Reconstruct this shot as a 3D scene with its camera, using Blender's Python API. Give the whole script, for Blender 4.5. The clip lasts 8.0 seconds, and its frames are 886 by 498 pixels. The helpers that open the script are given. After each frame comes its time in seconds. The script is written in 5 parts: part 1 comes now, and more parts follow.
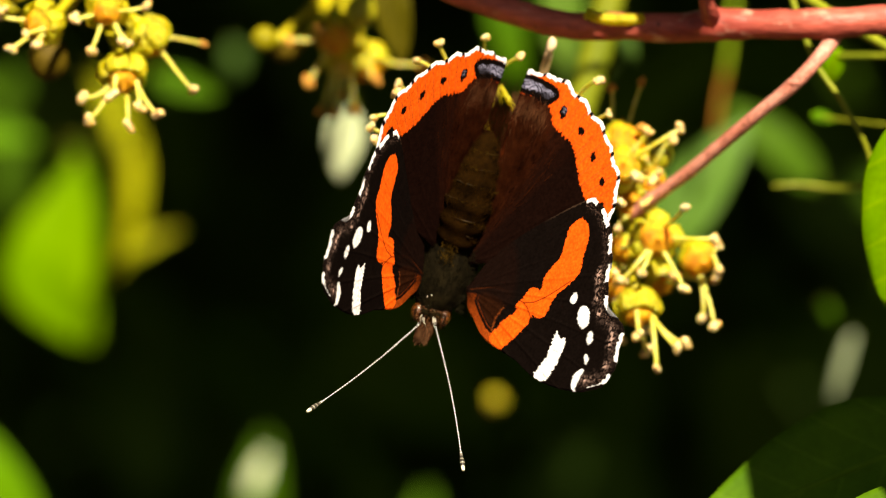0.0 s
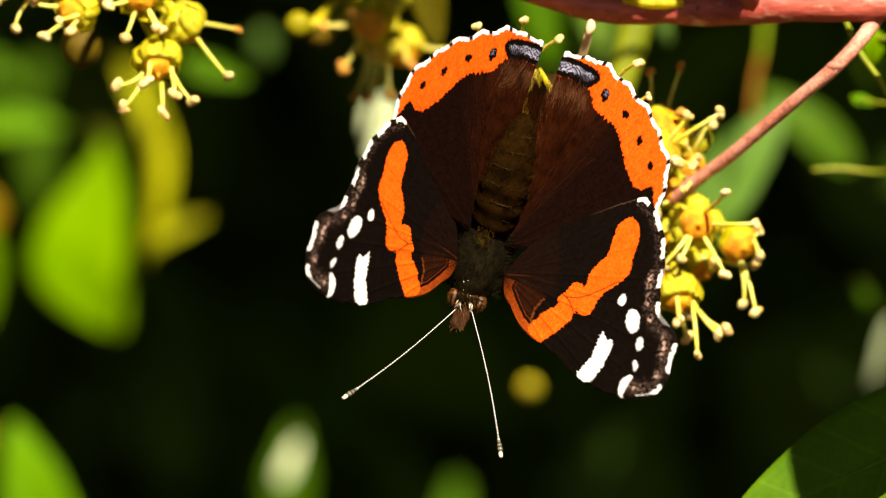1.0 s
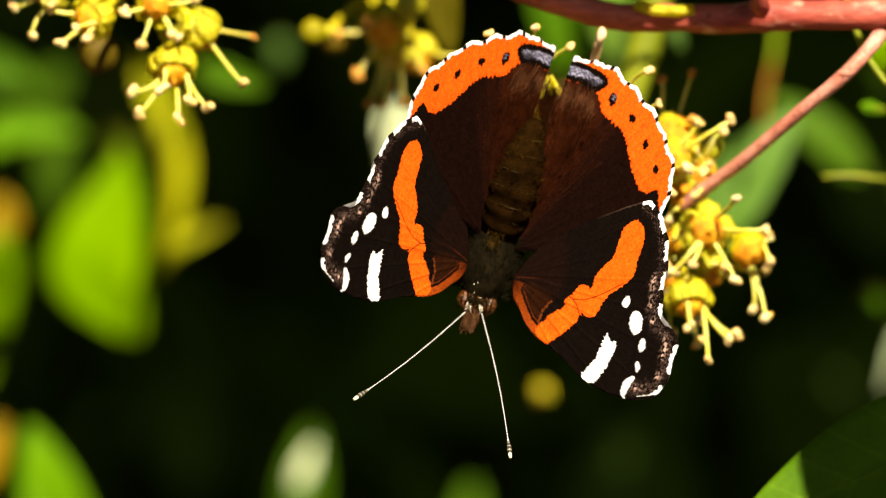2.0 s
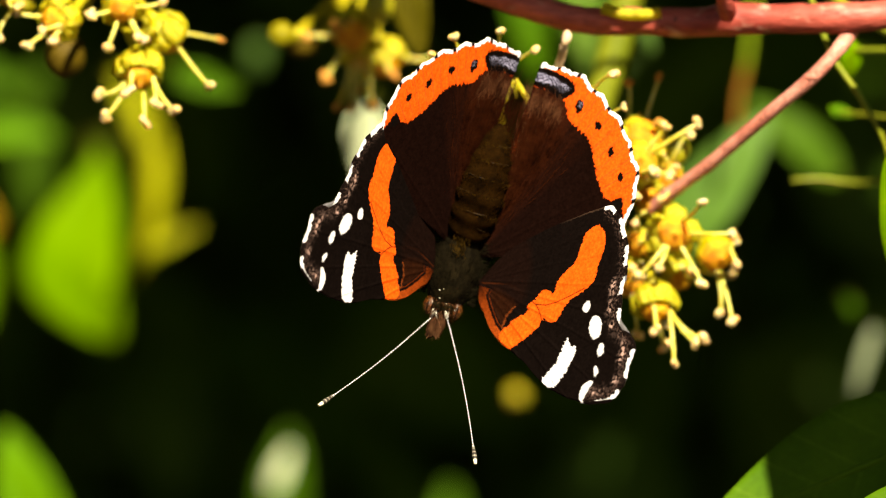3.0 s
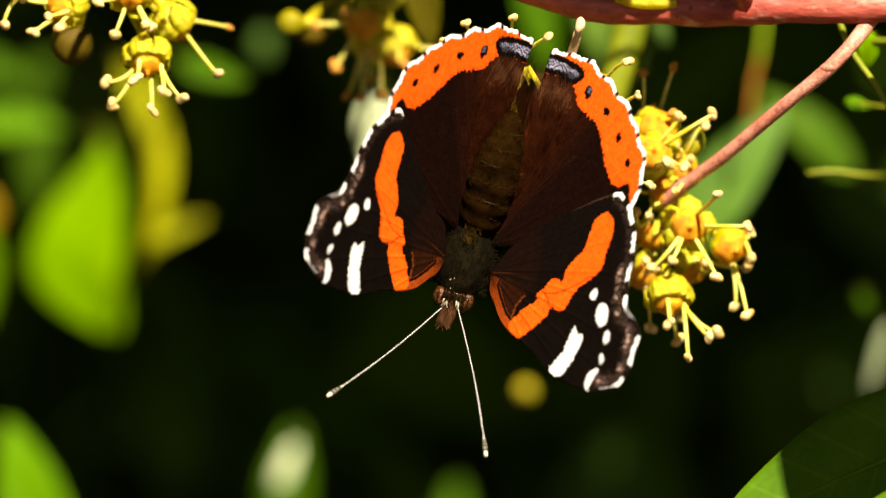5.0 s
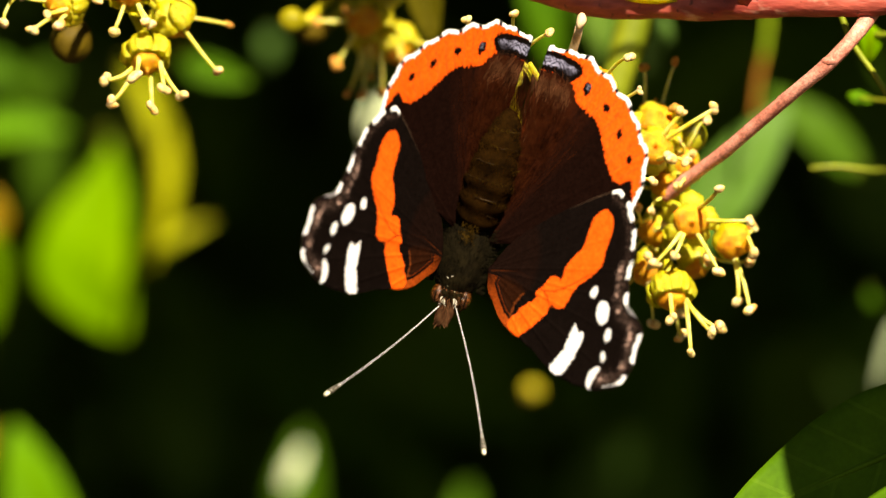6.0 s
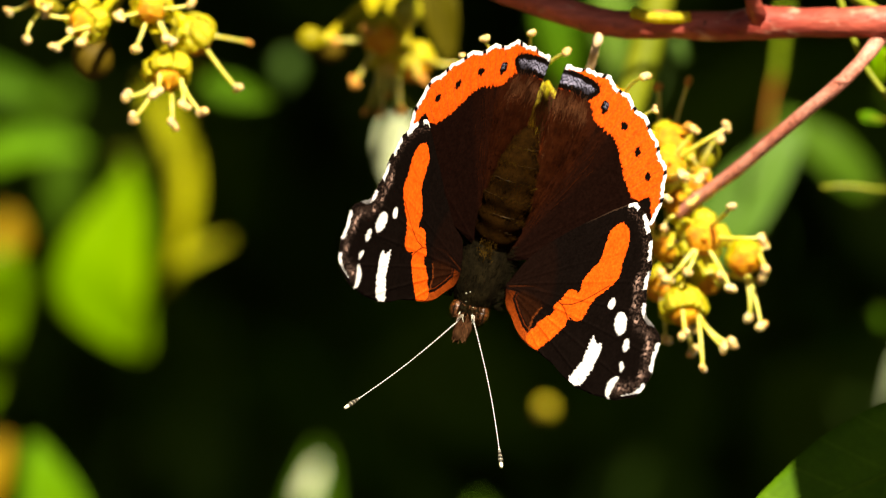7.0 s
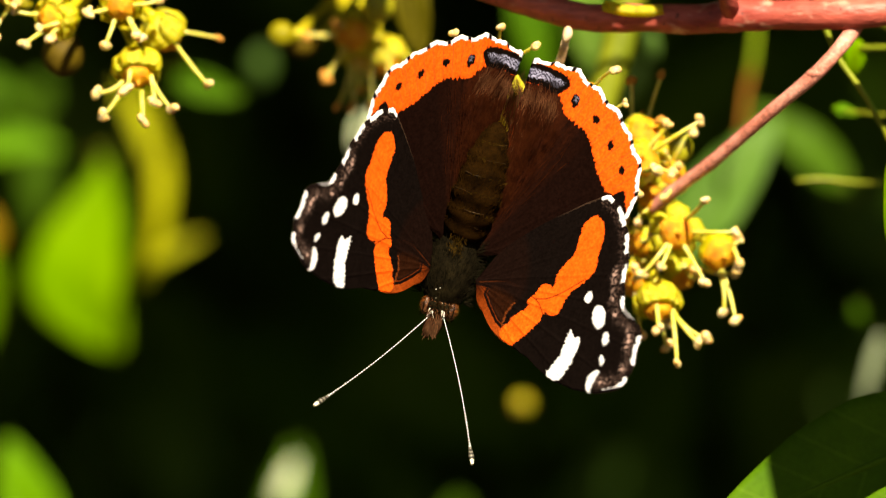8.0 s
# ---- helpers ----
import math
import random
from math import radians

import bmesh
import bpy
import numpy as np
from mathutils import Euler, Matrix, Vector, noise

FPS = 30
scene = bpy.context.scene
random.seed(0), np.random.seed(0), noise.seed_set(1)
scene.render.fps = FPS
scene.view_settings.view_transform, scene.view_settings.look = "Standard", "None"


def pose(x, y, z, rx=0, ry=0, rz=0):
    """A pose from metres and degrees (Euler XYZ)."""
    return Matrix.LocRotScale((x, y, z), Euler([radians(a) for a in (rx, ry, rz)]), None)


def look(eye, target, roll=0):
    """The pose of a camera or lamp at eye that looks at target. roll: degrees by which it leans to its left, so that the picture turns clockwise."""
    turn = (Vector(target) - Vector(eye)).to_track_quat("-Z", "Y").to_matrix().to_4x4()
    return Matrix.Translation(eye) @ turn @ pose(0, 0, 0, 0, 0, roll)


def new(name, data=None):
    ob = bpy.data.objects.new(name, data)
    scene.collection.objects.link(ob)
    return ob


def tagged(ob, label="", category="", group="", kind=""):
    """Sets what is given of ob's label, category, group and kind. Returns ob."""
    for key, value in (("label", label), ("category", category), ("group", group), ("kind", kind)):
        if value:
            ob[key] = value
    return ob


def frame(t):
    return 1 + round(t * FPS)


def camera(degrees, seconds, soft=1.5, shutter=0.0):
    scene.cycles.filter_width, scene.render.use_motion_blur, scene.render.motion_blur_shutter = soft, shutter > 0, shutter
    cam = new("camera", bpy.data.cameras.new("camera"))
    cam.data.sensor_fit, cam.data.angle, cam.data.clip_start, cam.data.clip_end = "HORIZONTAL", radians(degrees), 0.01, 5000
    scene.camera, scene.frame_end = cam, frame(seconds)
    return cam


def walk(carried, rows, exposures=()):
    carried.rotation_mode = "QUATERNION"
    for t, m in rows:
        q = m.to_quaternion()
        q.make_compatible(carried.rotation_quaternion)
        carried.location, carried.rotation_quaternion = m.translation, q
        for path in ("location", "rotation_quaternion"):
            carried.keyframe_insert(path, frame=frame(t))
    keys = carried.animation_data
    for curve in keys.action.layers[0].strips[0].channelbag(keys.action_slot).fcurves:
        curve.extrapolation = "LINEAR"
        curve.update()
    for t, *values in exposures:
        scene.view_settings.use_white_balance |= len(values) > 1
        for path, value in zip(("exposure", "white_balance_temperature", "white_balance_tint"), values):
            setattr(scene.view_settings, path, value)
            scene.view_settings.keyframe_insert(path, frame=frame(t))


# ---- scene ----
MM = 0.001
UP = 1.3  # height of the flowering twigs above the ground

# ---------------- camera ----------------
cam = camera(5.0, 8.0, 1.1)
cam.data.dof.use_dof = True
cam.data.dof.focus_distance = 1.19
cam.data.dof.aperture_fstop = 19.0
PATH = [
    (0, look((-0.00542, -1.20931, 1.29980), (0.00059, -0.00933, 1.30111), 0.180)),
    (0.1, look((-0.00590, -1.20755, 1.30004), (0.00025, -0.00757, 1.30114), 0.134)),
    (0.2, look((-0.00637, -1.20580, 1.30028), (-0.00019, -0.00581, 1.30147), 0.088)),
    (0.3, look((-0.00684, -1.20404, 1.30052), (-0.00060, -0.00406, 1.30095), 0.041)),
    (0.4, look((-0.00732, -1.20228, 1.30076), (-0.00140, -0.00230, 1.30070), -0.005)),
    (0.5, look((-0.00779, -1.20053, 1.30100), (-0.00238, -0.00054, 1.30059), -0.052)),
    (0.6, look((-0.00811, -1.20007, 1.30087), (-0.00311, -0.00008, 1.30044), -0.063)),
    (0.7, look((-0.00843, -1.19961, 1.30073), (-0.00377, 0.00038, 1.30010), -0.074)),
    (0.8, look((-0.00874, -1.19915, 1.30060), (-0.00388, 0.00084, 1.30007), -0.085)),
    (1, look((-0.00938, -1.19824, 1.30034), (-0.00394, 0.00175, 1.29955), -0.106)),
    (1.2, look((-0.00923, -1.20229, 1.30028), (-0.00382, -0.00230, 1.29988), -0.104)),
    (1.3, look((-0.00915, -1.20432, 1.30025), (-0.00384, -0.00433, 1.30006), -0.103)),
    (1.5, look((-0.00900, -1.20837, 1.30018), (-0.00421, -0.00838, 1.30032), -0.101)),
    (1.7, look((-0.00900, -1.20837, 1.30018), (-0.00495, -0.00838, 1.30025), -0.101)),
    (2.8, look((-0.00378, -1.21020, 1.29894), (-0.00319, -0.01020, 1.29995), 0.121)),
    (3, look((-0.00233, -1.20799, 1.29988), (-0.00138, -0.00800, 1.30059), 0.028)),
    (3.2, look((-0.00139, -1.20480, 1.29993), (-0.00026, -0.00480, 1.30000), 0.017)),
    (3.3, look((-0.00092, -1.20320, 1.29996), (-0.00028, -0.00320, 1.29933), 0.011)),
    (3.5, look((0.00003, -1.20000, 1.30002), (0.00003, 0.00000, 1.30002), -0.000)),
    (3.7, look((-0.00118, -1.20014, 1.29987), (-0.00042, -0.00014, 1.29953), 0.080)),
    (3.8, look((-0.00178, -1.20021, 1.29980), (-0.00083, -0.00021, 1.29997), 0.120)),
    (4, look((-0.00299, -1.20035, 1.29964), (-0.00243, -0.00036, 1.30027), 0.201)),
    (4.2, look((-0.00335, -1.20092, 1.29934), (-0.00397, -0.00092, 1.29957), 0.316)),
    (4.3, look((-0.00353, -1.20121, 1.29919), (-0.00444, -0.00121, 1.29946), 0.374)),
    (4.5, look((-0.00388, -1.20177, 1.29888), (-0.00489, -0.00177, 1.29853), 0.489)),
    (4.7, look((-0.00472, -1.19765, 1.29934), (-0.00404, 0.00235, 1.29940), 0.438)),
    (5.8, look((-0.00066, -1.18740, 1.29578), (-0.00335, 0.01260, 1.29825), -0.019)),
    (6, look((-0.00066, -1.18740, 1.29578), (-0.00282, 0.01260, 1.29912), -0.019)),
    (6.2, look((-0.00075, -1.19127, 1.29491), (-0.00332, 0.00871, 1.30051), 0.096)),
    (6.3, look((-0.00079, -1.19321, 1.29447), (-0.00355, 0.00677, 1.30036), 0.153)),
    (6.5, look((-0.00089, -1.19708, 1.29360), (-0.00425, 0.00289, 1.30003), 0.267)),
    (6.7, look((-0.00105, -1.20005, 1.29358), (-0.00471, -0.00007, 1.30006), 0.257)),
    (6.8, look((-0.00113, -1.20153, 1.29357), (-0.00480, -0.00156, 1.30036), 0.252)),
    (7, look((-0.00129, -1.20450, 1.29355), (-0.00469, -0.00453, 1.30088), 0.242)),
    (7.2, look((-0.00132, -1.20323, 1.29320), (-0.00416, -0.00325, 1.29983), 0.223)),
    (7.3, look((-0.00134, -1.20260, 1.29302), (-0.00381, -0.00262, 1.30003), 0.214)),
    (7.5, look((-0.00136, -1.20133, 1.29266), (-0.00319, -0.00136, 1.30031), 0.195)),
    (7.7, look((-0.00050, -1.20005, 1.29297), (-0.00225, -0.00007, 1.30045), 0.087)),
    (7.8, look((-0.00007, -1.19941, 1.29312), (-0.00184, 0.00057, 1.30024), 0.033)),
    (8, look((0.00079, -1.19812, 1.29343), (-0.00141, 0.00186, 1.30040), -0.075)),
]
LIGHTNESS = [(0, 1.0), (0.5, 0.96), (1.0, 1.12), (1.5, 1.15), (3.0, 1.15), (3.5, 0.98), (4.0, 0.93), (4.5, 1.15), (6.0, 1.15), (6.5, 1.12), (8, 1.12)]
walk(cam, PATH, [(t, stops + 0.33, 7600, 10) for t, stops in LIGHTNESS])

# ---------------- light ----------------
SUN = Vector((0.20, -0.70, 0.69)).normalized()
world = bpy.data.worlds.new("sky")
scene.world = world
world.use_nodes = True
sky = world.node_tree.nodes.new("ShaderNodeTexSky")
sky.sky_type = "NISHITA"
sky.sun_disc = False
sky.sun_elevation = math.asin(SUN.z)
sky.sun_rotation = math.atan2(SUN.x, SUN.y)
world.node_tree.links.new(sky.outputs[0], world.node_tree.nodes["Background"].inputs[0])
world.node_tree.nodes["Background"].inputs[1].default_value = 0.020
sun_data = bpy.data.lights.new("sun", "SUN")
sun_data.energy = 5.0
sun_data.angle = radians(0.53)
sun_data.color = (1.0, 0.93, 0.80)
sun = new("sun", sun_data)
sun.matrix_world = look((0, -2, 3), Vector((0, -2, 3)) - SUN)


# ---------------- materials ----------------
def shader(name, rough=0.5, spec=0.5, sheen=0.0):
    m = bpy.data.materials.new(name)
    m.use_nodes = True
    nt = m.node_tree
    b = nt.nodes["Principled BSDF"]
    b.inputs["Roughness"].default_value = rough
    b.inputs["Specular IOR Level"].default_value = spec
    b.inputs["Sheen Weight"].default_value = sheen
    return m, nt, b


def ramp(nt, fac, stops):
    r = nt.nodes.new("ShaderNodeValToRGB")
    els = r.color_ramp.elements
    while len(els) < len(stops):
        els.new(0.5)
    for e, (p, c) in zip(els, stops):
        e.position, e.color = p, (*c, 1)
    nt.links.new(fac, r.inputs[0])
    return r.outputs[0]


def noise_tex(nt, scale, detail=4.0, stretch=None, coord="Object"):
    tc = nt.nodes.new("ShaderNodeTexCoord")
    n = nt.nodes.new("ShaderNodeTexNoise")
    n.inputs["Scale"].default_value = scale
    n.inputs["Detail"].default_value = detail
    if stretch:
        mp = nt.nodes.new("ShaderNodeMapping")
        mp.inputs["Scale"].default_value = stretch
        nt.links.new(tc.outputs[coord], mp.inputs[0])
        nt.links.new(mp.outputs[0], n.inputs[0])
    else:
        nt.links.new(tc.outputs[coord], n.inputs[0])
    return n.outputs[0]


def mix(nt, fac, a, b, mode="MIX"):
    m = nt.nodes.new("ShaderNodeMix")
    m.data_type, m.blend_type = "RGBA", mode
    for sock, v in ((m.inputs[0], fac), (m.inputs[6], a), (m.inputs[7], b)):
        if isinstance(v, (int, float)):
            sock.default_value = v
        elif isinstance(v, tuple):
            sock.default_value = (*v, 1)
        else:
            nt.links.new(v, sock)
    return m.outputs[2]


def math_node(nt, op, a, b=None):
    m = nt.nodes.new("ShaderNodeMath")
    m.operation = op
    for sock, v in ((m.inputs[0], a), (m.inputs[1], b)):
        if isinstance(v, (int, float)):
            sock.default_value = v
        elif v is not None:
            nt.links.new(v, sock)
    return m.outputs[0]


def bump(nt, b, height, strength, dist):
    n = nt.nodes.new("ShaderNodeBump")
    n.inputs["Strength"].default_value, n.inputs["Distance"].default_value = strength, dist
    nt.links.new(height, n.inputs["Height"])
    nt.links.new(n.outputs[0], b.inputs["Normal"])


def see_through(nt, b, colour, amount):
    """Lets part of the light pass through a thin sheet."""
    t = nt.nodes.new("ShaderNodeBsdfTranslucent")
    m = nt.nodes.new("ShaderNodeMixShader")
    m.inputs[0].default_value = amount
    nt.links.new(colour, t.inputs[0])
    nt.links.new(b.outputs[0], m.inputs[1])
    nt.links.new(t.outputs[0], m.inputs[2])
    nt.links.new(m.outputs[0], nt.nodes["Material Output"].inputs[0])


def mottled(name, dark, light, scale, rough=0.5, spec=0.4, grain=0.0, stretch=None, glow=0.0, depth=0.0001, fleshy=0.0):
    m, nt, b = shader(name, rough, spec)
    b.inputs["Subsurface Weight"].default_value = fleshy
    b.inputs["Subsurface Radius"].default_value = (1.0, 0.7, 0.15)
    b.inputs["Subsurface Scale"].default_value = 0.0012
    n = noise_tex(nt, scale, 5, stretch)
    c = ramp(nt, n, [(0.3, dark), (0.7, light)])
    if grain:
        g = noise_tex(nt, scale * 9, 3, stretch)
        c = mix(nt, grain, c, ramp(nt, g, [(0.35, (0.35, 0.35, 0.35)), (0.65, (1.0, 1.0, 1.0))]), "MULTIPLY")
        bump(nt, b, g, 0.5, depth)
    nt.links.new(c, b.inputs["Base Color"])
    if glow:
        see_through(nt, b, c, glow)
    return m


def painted(name, rough, spec, grain, sheen=0.0, glow=0.0):
    """Takes its markings from the colour attribute 'marking'; fine scales on top."""
    m, nt, b = shader(name, rough, spec, sheen)
    a = nt.nodes.new("ShaderNodeAttribute")
    a.attribute_name = "marking"
    g = noise_tex(nt, 3400, 3)
    s = noise_tex(nt, 900, 3)
    c = mix(nt, grain, a.outputs[0], ramp(nt, g, [(0.3, (0.35, 0.35, 0.35)), (0.7, (1.6, 1.6, 1.6))]), "MULTIPLY")
    c = mix(nt, 0.35, c, ramp(nt, s, [(0.3, (0.6, 0.6, 0.6)), (0.7, (1.15, 1.15, 1.15))]), "MULTIPLY")
    nt.links.new(c, b.inputs["Base Color"])
    bump(nt, b, g, 0.2, 0.00004)
    if glow:
        see_through(nt, b, c, glow)
    return m


def leaf_mat(name, dark, light, vein, rough=0.35, glow=0.25, spec=0.5):
    m, nt, b = shader(name, rough, spec)
    tc = nt.nodes.new("ShaderNodeTexCoord")
    sep = nt.nodes.new("ShaderNodeSeparateXYZ")
    nt.links.new(tc.outputs["Object"], sep.inputs[0])
    ax = math_node(nt, "ABSOLUTE", sep.outputs[0])
    side = math_node(nt, "SUBTRACT", sep.outputs[1], math_node(nt, "MULTIPLY", ax, 0.9))
    saw = math_node(nt, "ABSOLUTE", math_node(nt, "SUBTRACT", math_node(nt, "FRACT", math_node(nt, "MULTIPLY", side, 170.0)), 0.5))
    v1 = math_node(nt, "LESS_THAN", saw, 0.05)
    v2 = math_node(nt, "LESS_THAN", ax, 0.00045)
    veins = math_node(nt, "MAXIMUM", v1, v2)
    n = noise_tex(nt, 90, 5)
    f = noise_tex(nt, 1200, 3)
    info = nt.nodes.new("ShaderNodeObjectInfo")
    c = ramp(nt, n, [(0.3, dark), (0.7, light)])
    broad = noise_tex(nt, 38, 2)
    c = mix(nt, 0.5, c, ramp(nt, broad, [(0.35, (0.5, 0.55, 0.5)), (0.65, (1.0, 1.0, 1.0))]), "MULTIPLY")
    c = mix(nt, math_node(nt, "MULTIPLY", info.outputs["Random"], 0.35), c, light)
    c = mix(nt, math_node(nt, "MULTIPLY", veins, 0.25), c, vein)
    c = mix(nt, 0.25, c, ramp(nt, f, [(0.35, (0.6, 0.6, 0.6)), (0.65, (1.1, 1.1, 1.1))]), "MULTIPLY")
    nt.links.new(c, b.inputs["Base Color"])
    bump(nt, b, mix(nt, 0.5, f, veins), 0.25, 0.00015)
    if glow:
        see_through(nt, b, c, glow)
    return m


WING = painted("wing_scales", 0.75, 0.0, 0.42, 0.0, 0.05)
SHAFT = painted("antenna_scales", 0.5, 0.4, 0.2)
FUR_DARK = mottled("brown_fur", (0.0028, 0.0023, 0.0012), (0.0085, 0.0068, 0.0034), 900, 0.8, 0.0)
FUR_OLIVE = mottled("olive_fur", (0.0034, 0.0015, 0.0004), (0.020, 0.0086, 0.0014), 700, 0.8, 0.0)
FUR_GOLD = mottled("golden_hair", (0.007, 0.0038, 0.0006), (0.046, 0.025, 0.004), 700, 0.8, 0.0)
# lighter colour that stands in for the sheen on the ring edges
RING_GLINT = mottled("ring_glint_scales", (0.007, 0.0035, 0.001), (0.042, 0.022, 0.007), 900, 0.6, 0.15)
FUR_TAN = mottled("tan_hair", (0.02, 0.007, 0.003), (0.20, 0.085, 0.04), 500, 0.8, 0.0)
FUR_RED = mottled("russet_hair", (0.007, 0.0018, 0.0007), (0.040, 0.010, 0.0034), 500, 0.8, 0.0)
SKIN = mottled("dark_body", (0.0034, 0.0027, 0.0017), (0.0130, 0.0098, 0.0044), 600, 0.8, 0.0, 0.5)
EYE = mottled("brown_eye", (0.012, 0.0034, 0.0008), (0.15, 0.042, 0.007), 1500, 0.25, 0.6, 0.8, (1, 1, 2.4))
PALP = mottled("grey_brown_fur", (0.010, 0.0040, 0.002), (0.065, 0.030, 0.014), 900, 0.8, 0.0)
FUR_WHITE = mottled("white_hair", (0.45, 0.40, 0.32), (0.75, 0.70, 0.60), 900, 0.6, 0.1)
BELLY = mottled("abdomen_scales", (0.0026, 0.0013, 0.0005), (0.0150, 0.0066, 0.0014), 500, 0.8, 0.0, 0.5)
PETAL = mottled("petal_yellow_green", (0.58, 0.50, 0.006), (0.96, 0.86, 0.06), 620, 0.42, 0.5, 0.45, None, 0.45, 0.0006, fleshy=0.5)
DISC = mottled("nectar_disc", (0.62, 0.20, 0.006), (0.92, 0.50, 0.02), 900, 0.5, 0.3, 0.4, None, 0.12, 0.0005, fleshy=0.5)
CALYX = mottled("flower_cup", (0.44, 0.40, 0.005), (0.76, 0.68, 0.025), 600, 0.42, 0.5, 0.4, None, 0.3, fleshy=0.5)
BUD = mottled("bud_olive", (0.24, 0.24, 0.008), (0.44, 0.40, 0.02), 500, 0.4, 0.4, 0.2, None, 0.1)
# three dimmer copies of the bud colour, with shade mixed in
BUD_OLIVE = mottled("bud_dull_olive", (0.15, 0.135, 0.003), (0.27, 0.235, 0.006), 500, 0.5, 0.2, 0.2)
BUD_DIM = mottled("bud_dark_olive", (0.075, 0.068, 0.002), (0.14, 0.125, 0.004), 500, 0.5, 0.1, 0.2)
BUD_SHADED_BROWN = mottled("bud_shaded_brown", (0.05, 0.032, 0.002), (0.11, 0.075, 0.004), 500, 0.6, 0.1, 0.3)
FILAMENT = mottled("filament_cream", (0.58, 0.50, 0.04), (0.86, 0.78, 0.22), 700, 0.4, 0.4, 0.15, None, 0.15, fleshy=0.5)
ANTHER = mottled("anther_cream", (0.66, 0.30, 0.055), (1.0, 0.80, 0.38), 1500, 0.5, 0.4, 0.5, fleshy=0.5)
ANTHER_OLD = mottled("anther_tan", (0.40, 0.15, 0.02), (0.66, 0.34, 0.06), 1300, 0.6, 0.2, 0.5)
PEDICEL = mottled("pedicel_olive", (0.36, 0.30, 0.008), (0.54, 0.47, 0.02), 500, 0.5, 0.3, 0.3)
def bark_mat():
    """Reddish bark with streaks, pale lesions and dark pits."""
    m, nt, b = shader("red_bark", 0.5, 0.35)
    n = noise_tex(nt, 170, 5, (0.5, 1, 1))
    c = ramp(nt, n, [(0.3, (0.29, 0.040, 0.029)), (0.7, (0.63, 0.148, 0.10))])
    g = noise_tex(nt, 1300, 4, (0.35, 1, 1))
    c = mix(nt, 0.55, c, ramp(nt, g, [(0.35, (0.35, 0.3, 0.3)), (0.65, (1.0, 1.0, 1.0))]), "MULTIPLY")
    pale = ramp(nt, noise_tex(nt, 420, 4, (0.6, 1, 1)), [(0.62, (0, 0, 0)), (0.72, (0.6, 0.6, 0.6))])
    c = mix(nt, pale, c, (0.62, 0.36, 0.26))
    pit = ramp(nt, noise_tex(nt, 900, 2), [(0.66, (0, 0, 0)), (0.72, (0.8, 0.8, 0.8))])
    c = mix(nt, pit, c, (0.07, 0.02, 0.015))
    nt.links.new(c, b.inputs["Base Color"])
    bump(nt, b, g, 0.7, 0.0003)
    return m


BARK = bark_mat()
# near-black bark: the shade on the climbing stems is in the colour
BARK_SHADED = mottled("shaded_bark", (0.012, 0.011, 0.004), (0.04, 0.034, 0.013), 200, 0.7, 0.3, 0.6)
TWIG = mottled("pink_twig", (0.50, 0.15, 0.10), (0.88, 0.38, 0.29), 350, 0.55, 0.3, 0.75)
STEM = mottled("green_stem", (0.16, 0.21, 0.01), (0.32, 0.34, 0.02), 300, 0.45, 0.4, 0.3)
# darker copy of the stem green, with the shade mixed into its colour
STEM_SHADED = mottled("shaded_green_stem", (0.085, 0.115, 0.005), (0.17, 0.19, 0.010), 120, 0.6, 0.1, 0.3)
WITHERED = mottled("withered_stalk", (0.46, 0.26, 0.13), (0.86, 0.64, 0.40), 500, 0.6, 0.2, 0.4)
LEAF = leaf_mat("ivy_leaf_green", (0.055, 0.17, 0.0006), (0.17, 0.33, 0.0010), (0.22, 0.34, 0.006), 0.6, 0.25, 0.05)
LEAF_FRESH = leaf_mat("ivy_leaf_fresh_green", (0.042, 0.14, 0.0008), (0.105, 0.255, 0.002), (0.15, 0.28, 0.008), 0.6, 0.2, 0.06)
LEAF_YELLOW = leaf_mat("ivy_leaf_yellow", (0.24, 0.30, 0.002), (0.47, 0.45, 0.003), (0.42, 0.38, 0.02), 0.6, 0.25, 0.12)
LEAF_ORANGE = leaf_mat("ivy_leaf_orange", (0.30, 0.19, 0.003), (0.44, 0.28, 0.006), (0.36, 0.25, 0.03), 0.6, 0.2, 0.1)
LEAF_BROAD = leaf_mat("ivy_leaf_deep_green", (0.034, 0.095, 0.002), (0.075, 0.165, 0.005), (0.10, 0.19, 0.012), 0.6, 0.10, 0.06)
LEAF_OLIVE = leaf_mat("ivy_leaf_olive_brown", (0.050, 0.048, 0.0015), (0.105, 0.085, 0.003), (0.13, 0.11, 0.012), 0.6, 0.15, 0.06)
# very translucent, for the added leaf that filters the sun
LEAF_FILTER = leaf_mat("ivy_leaf_filter", (0.30, 0.34, 0.02), (0.46, 0.46, 0.03), (0.4, 0.42, 0.05), 0.5, 0.8, 0.1)
LEAF_DULL = leaf_mat("ivy_leaf_greyish", (0.045, 0.115, 0.012), (0.095, 0.20, 0.026), (0.14, 0.22, 0.07), 0.5, 0.15, 0.15)
# darker copy of the leaf green that stands in for half shade
LEAF_MID = leaf_mat("ivy_leaf_half_shade", (0.030, 0.095, 0.001), (0.06, 0.15, 0.002), (0.09, 0.18, 0.01), 0.6, 0.15, 0.06)
LEAF_LIGHT = leaf_mat("ivy_leaf_light_green", (0.07, 0.18, 0.004), (0.14, 0.26, 0.03), (0.28, 0.36, 0.12), 0.5, 0.2, 0.2)
# pale underside colour; on the low leaf it stands in for a reflection
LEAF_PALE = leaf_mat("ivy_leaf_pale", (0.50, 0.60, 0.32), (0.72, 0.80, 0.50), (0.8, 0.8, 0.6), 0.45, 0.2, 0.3)
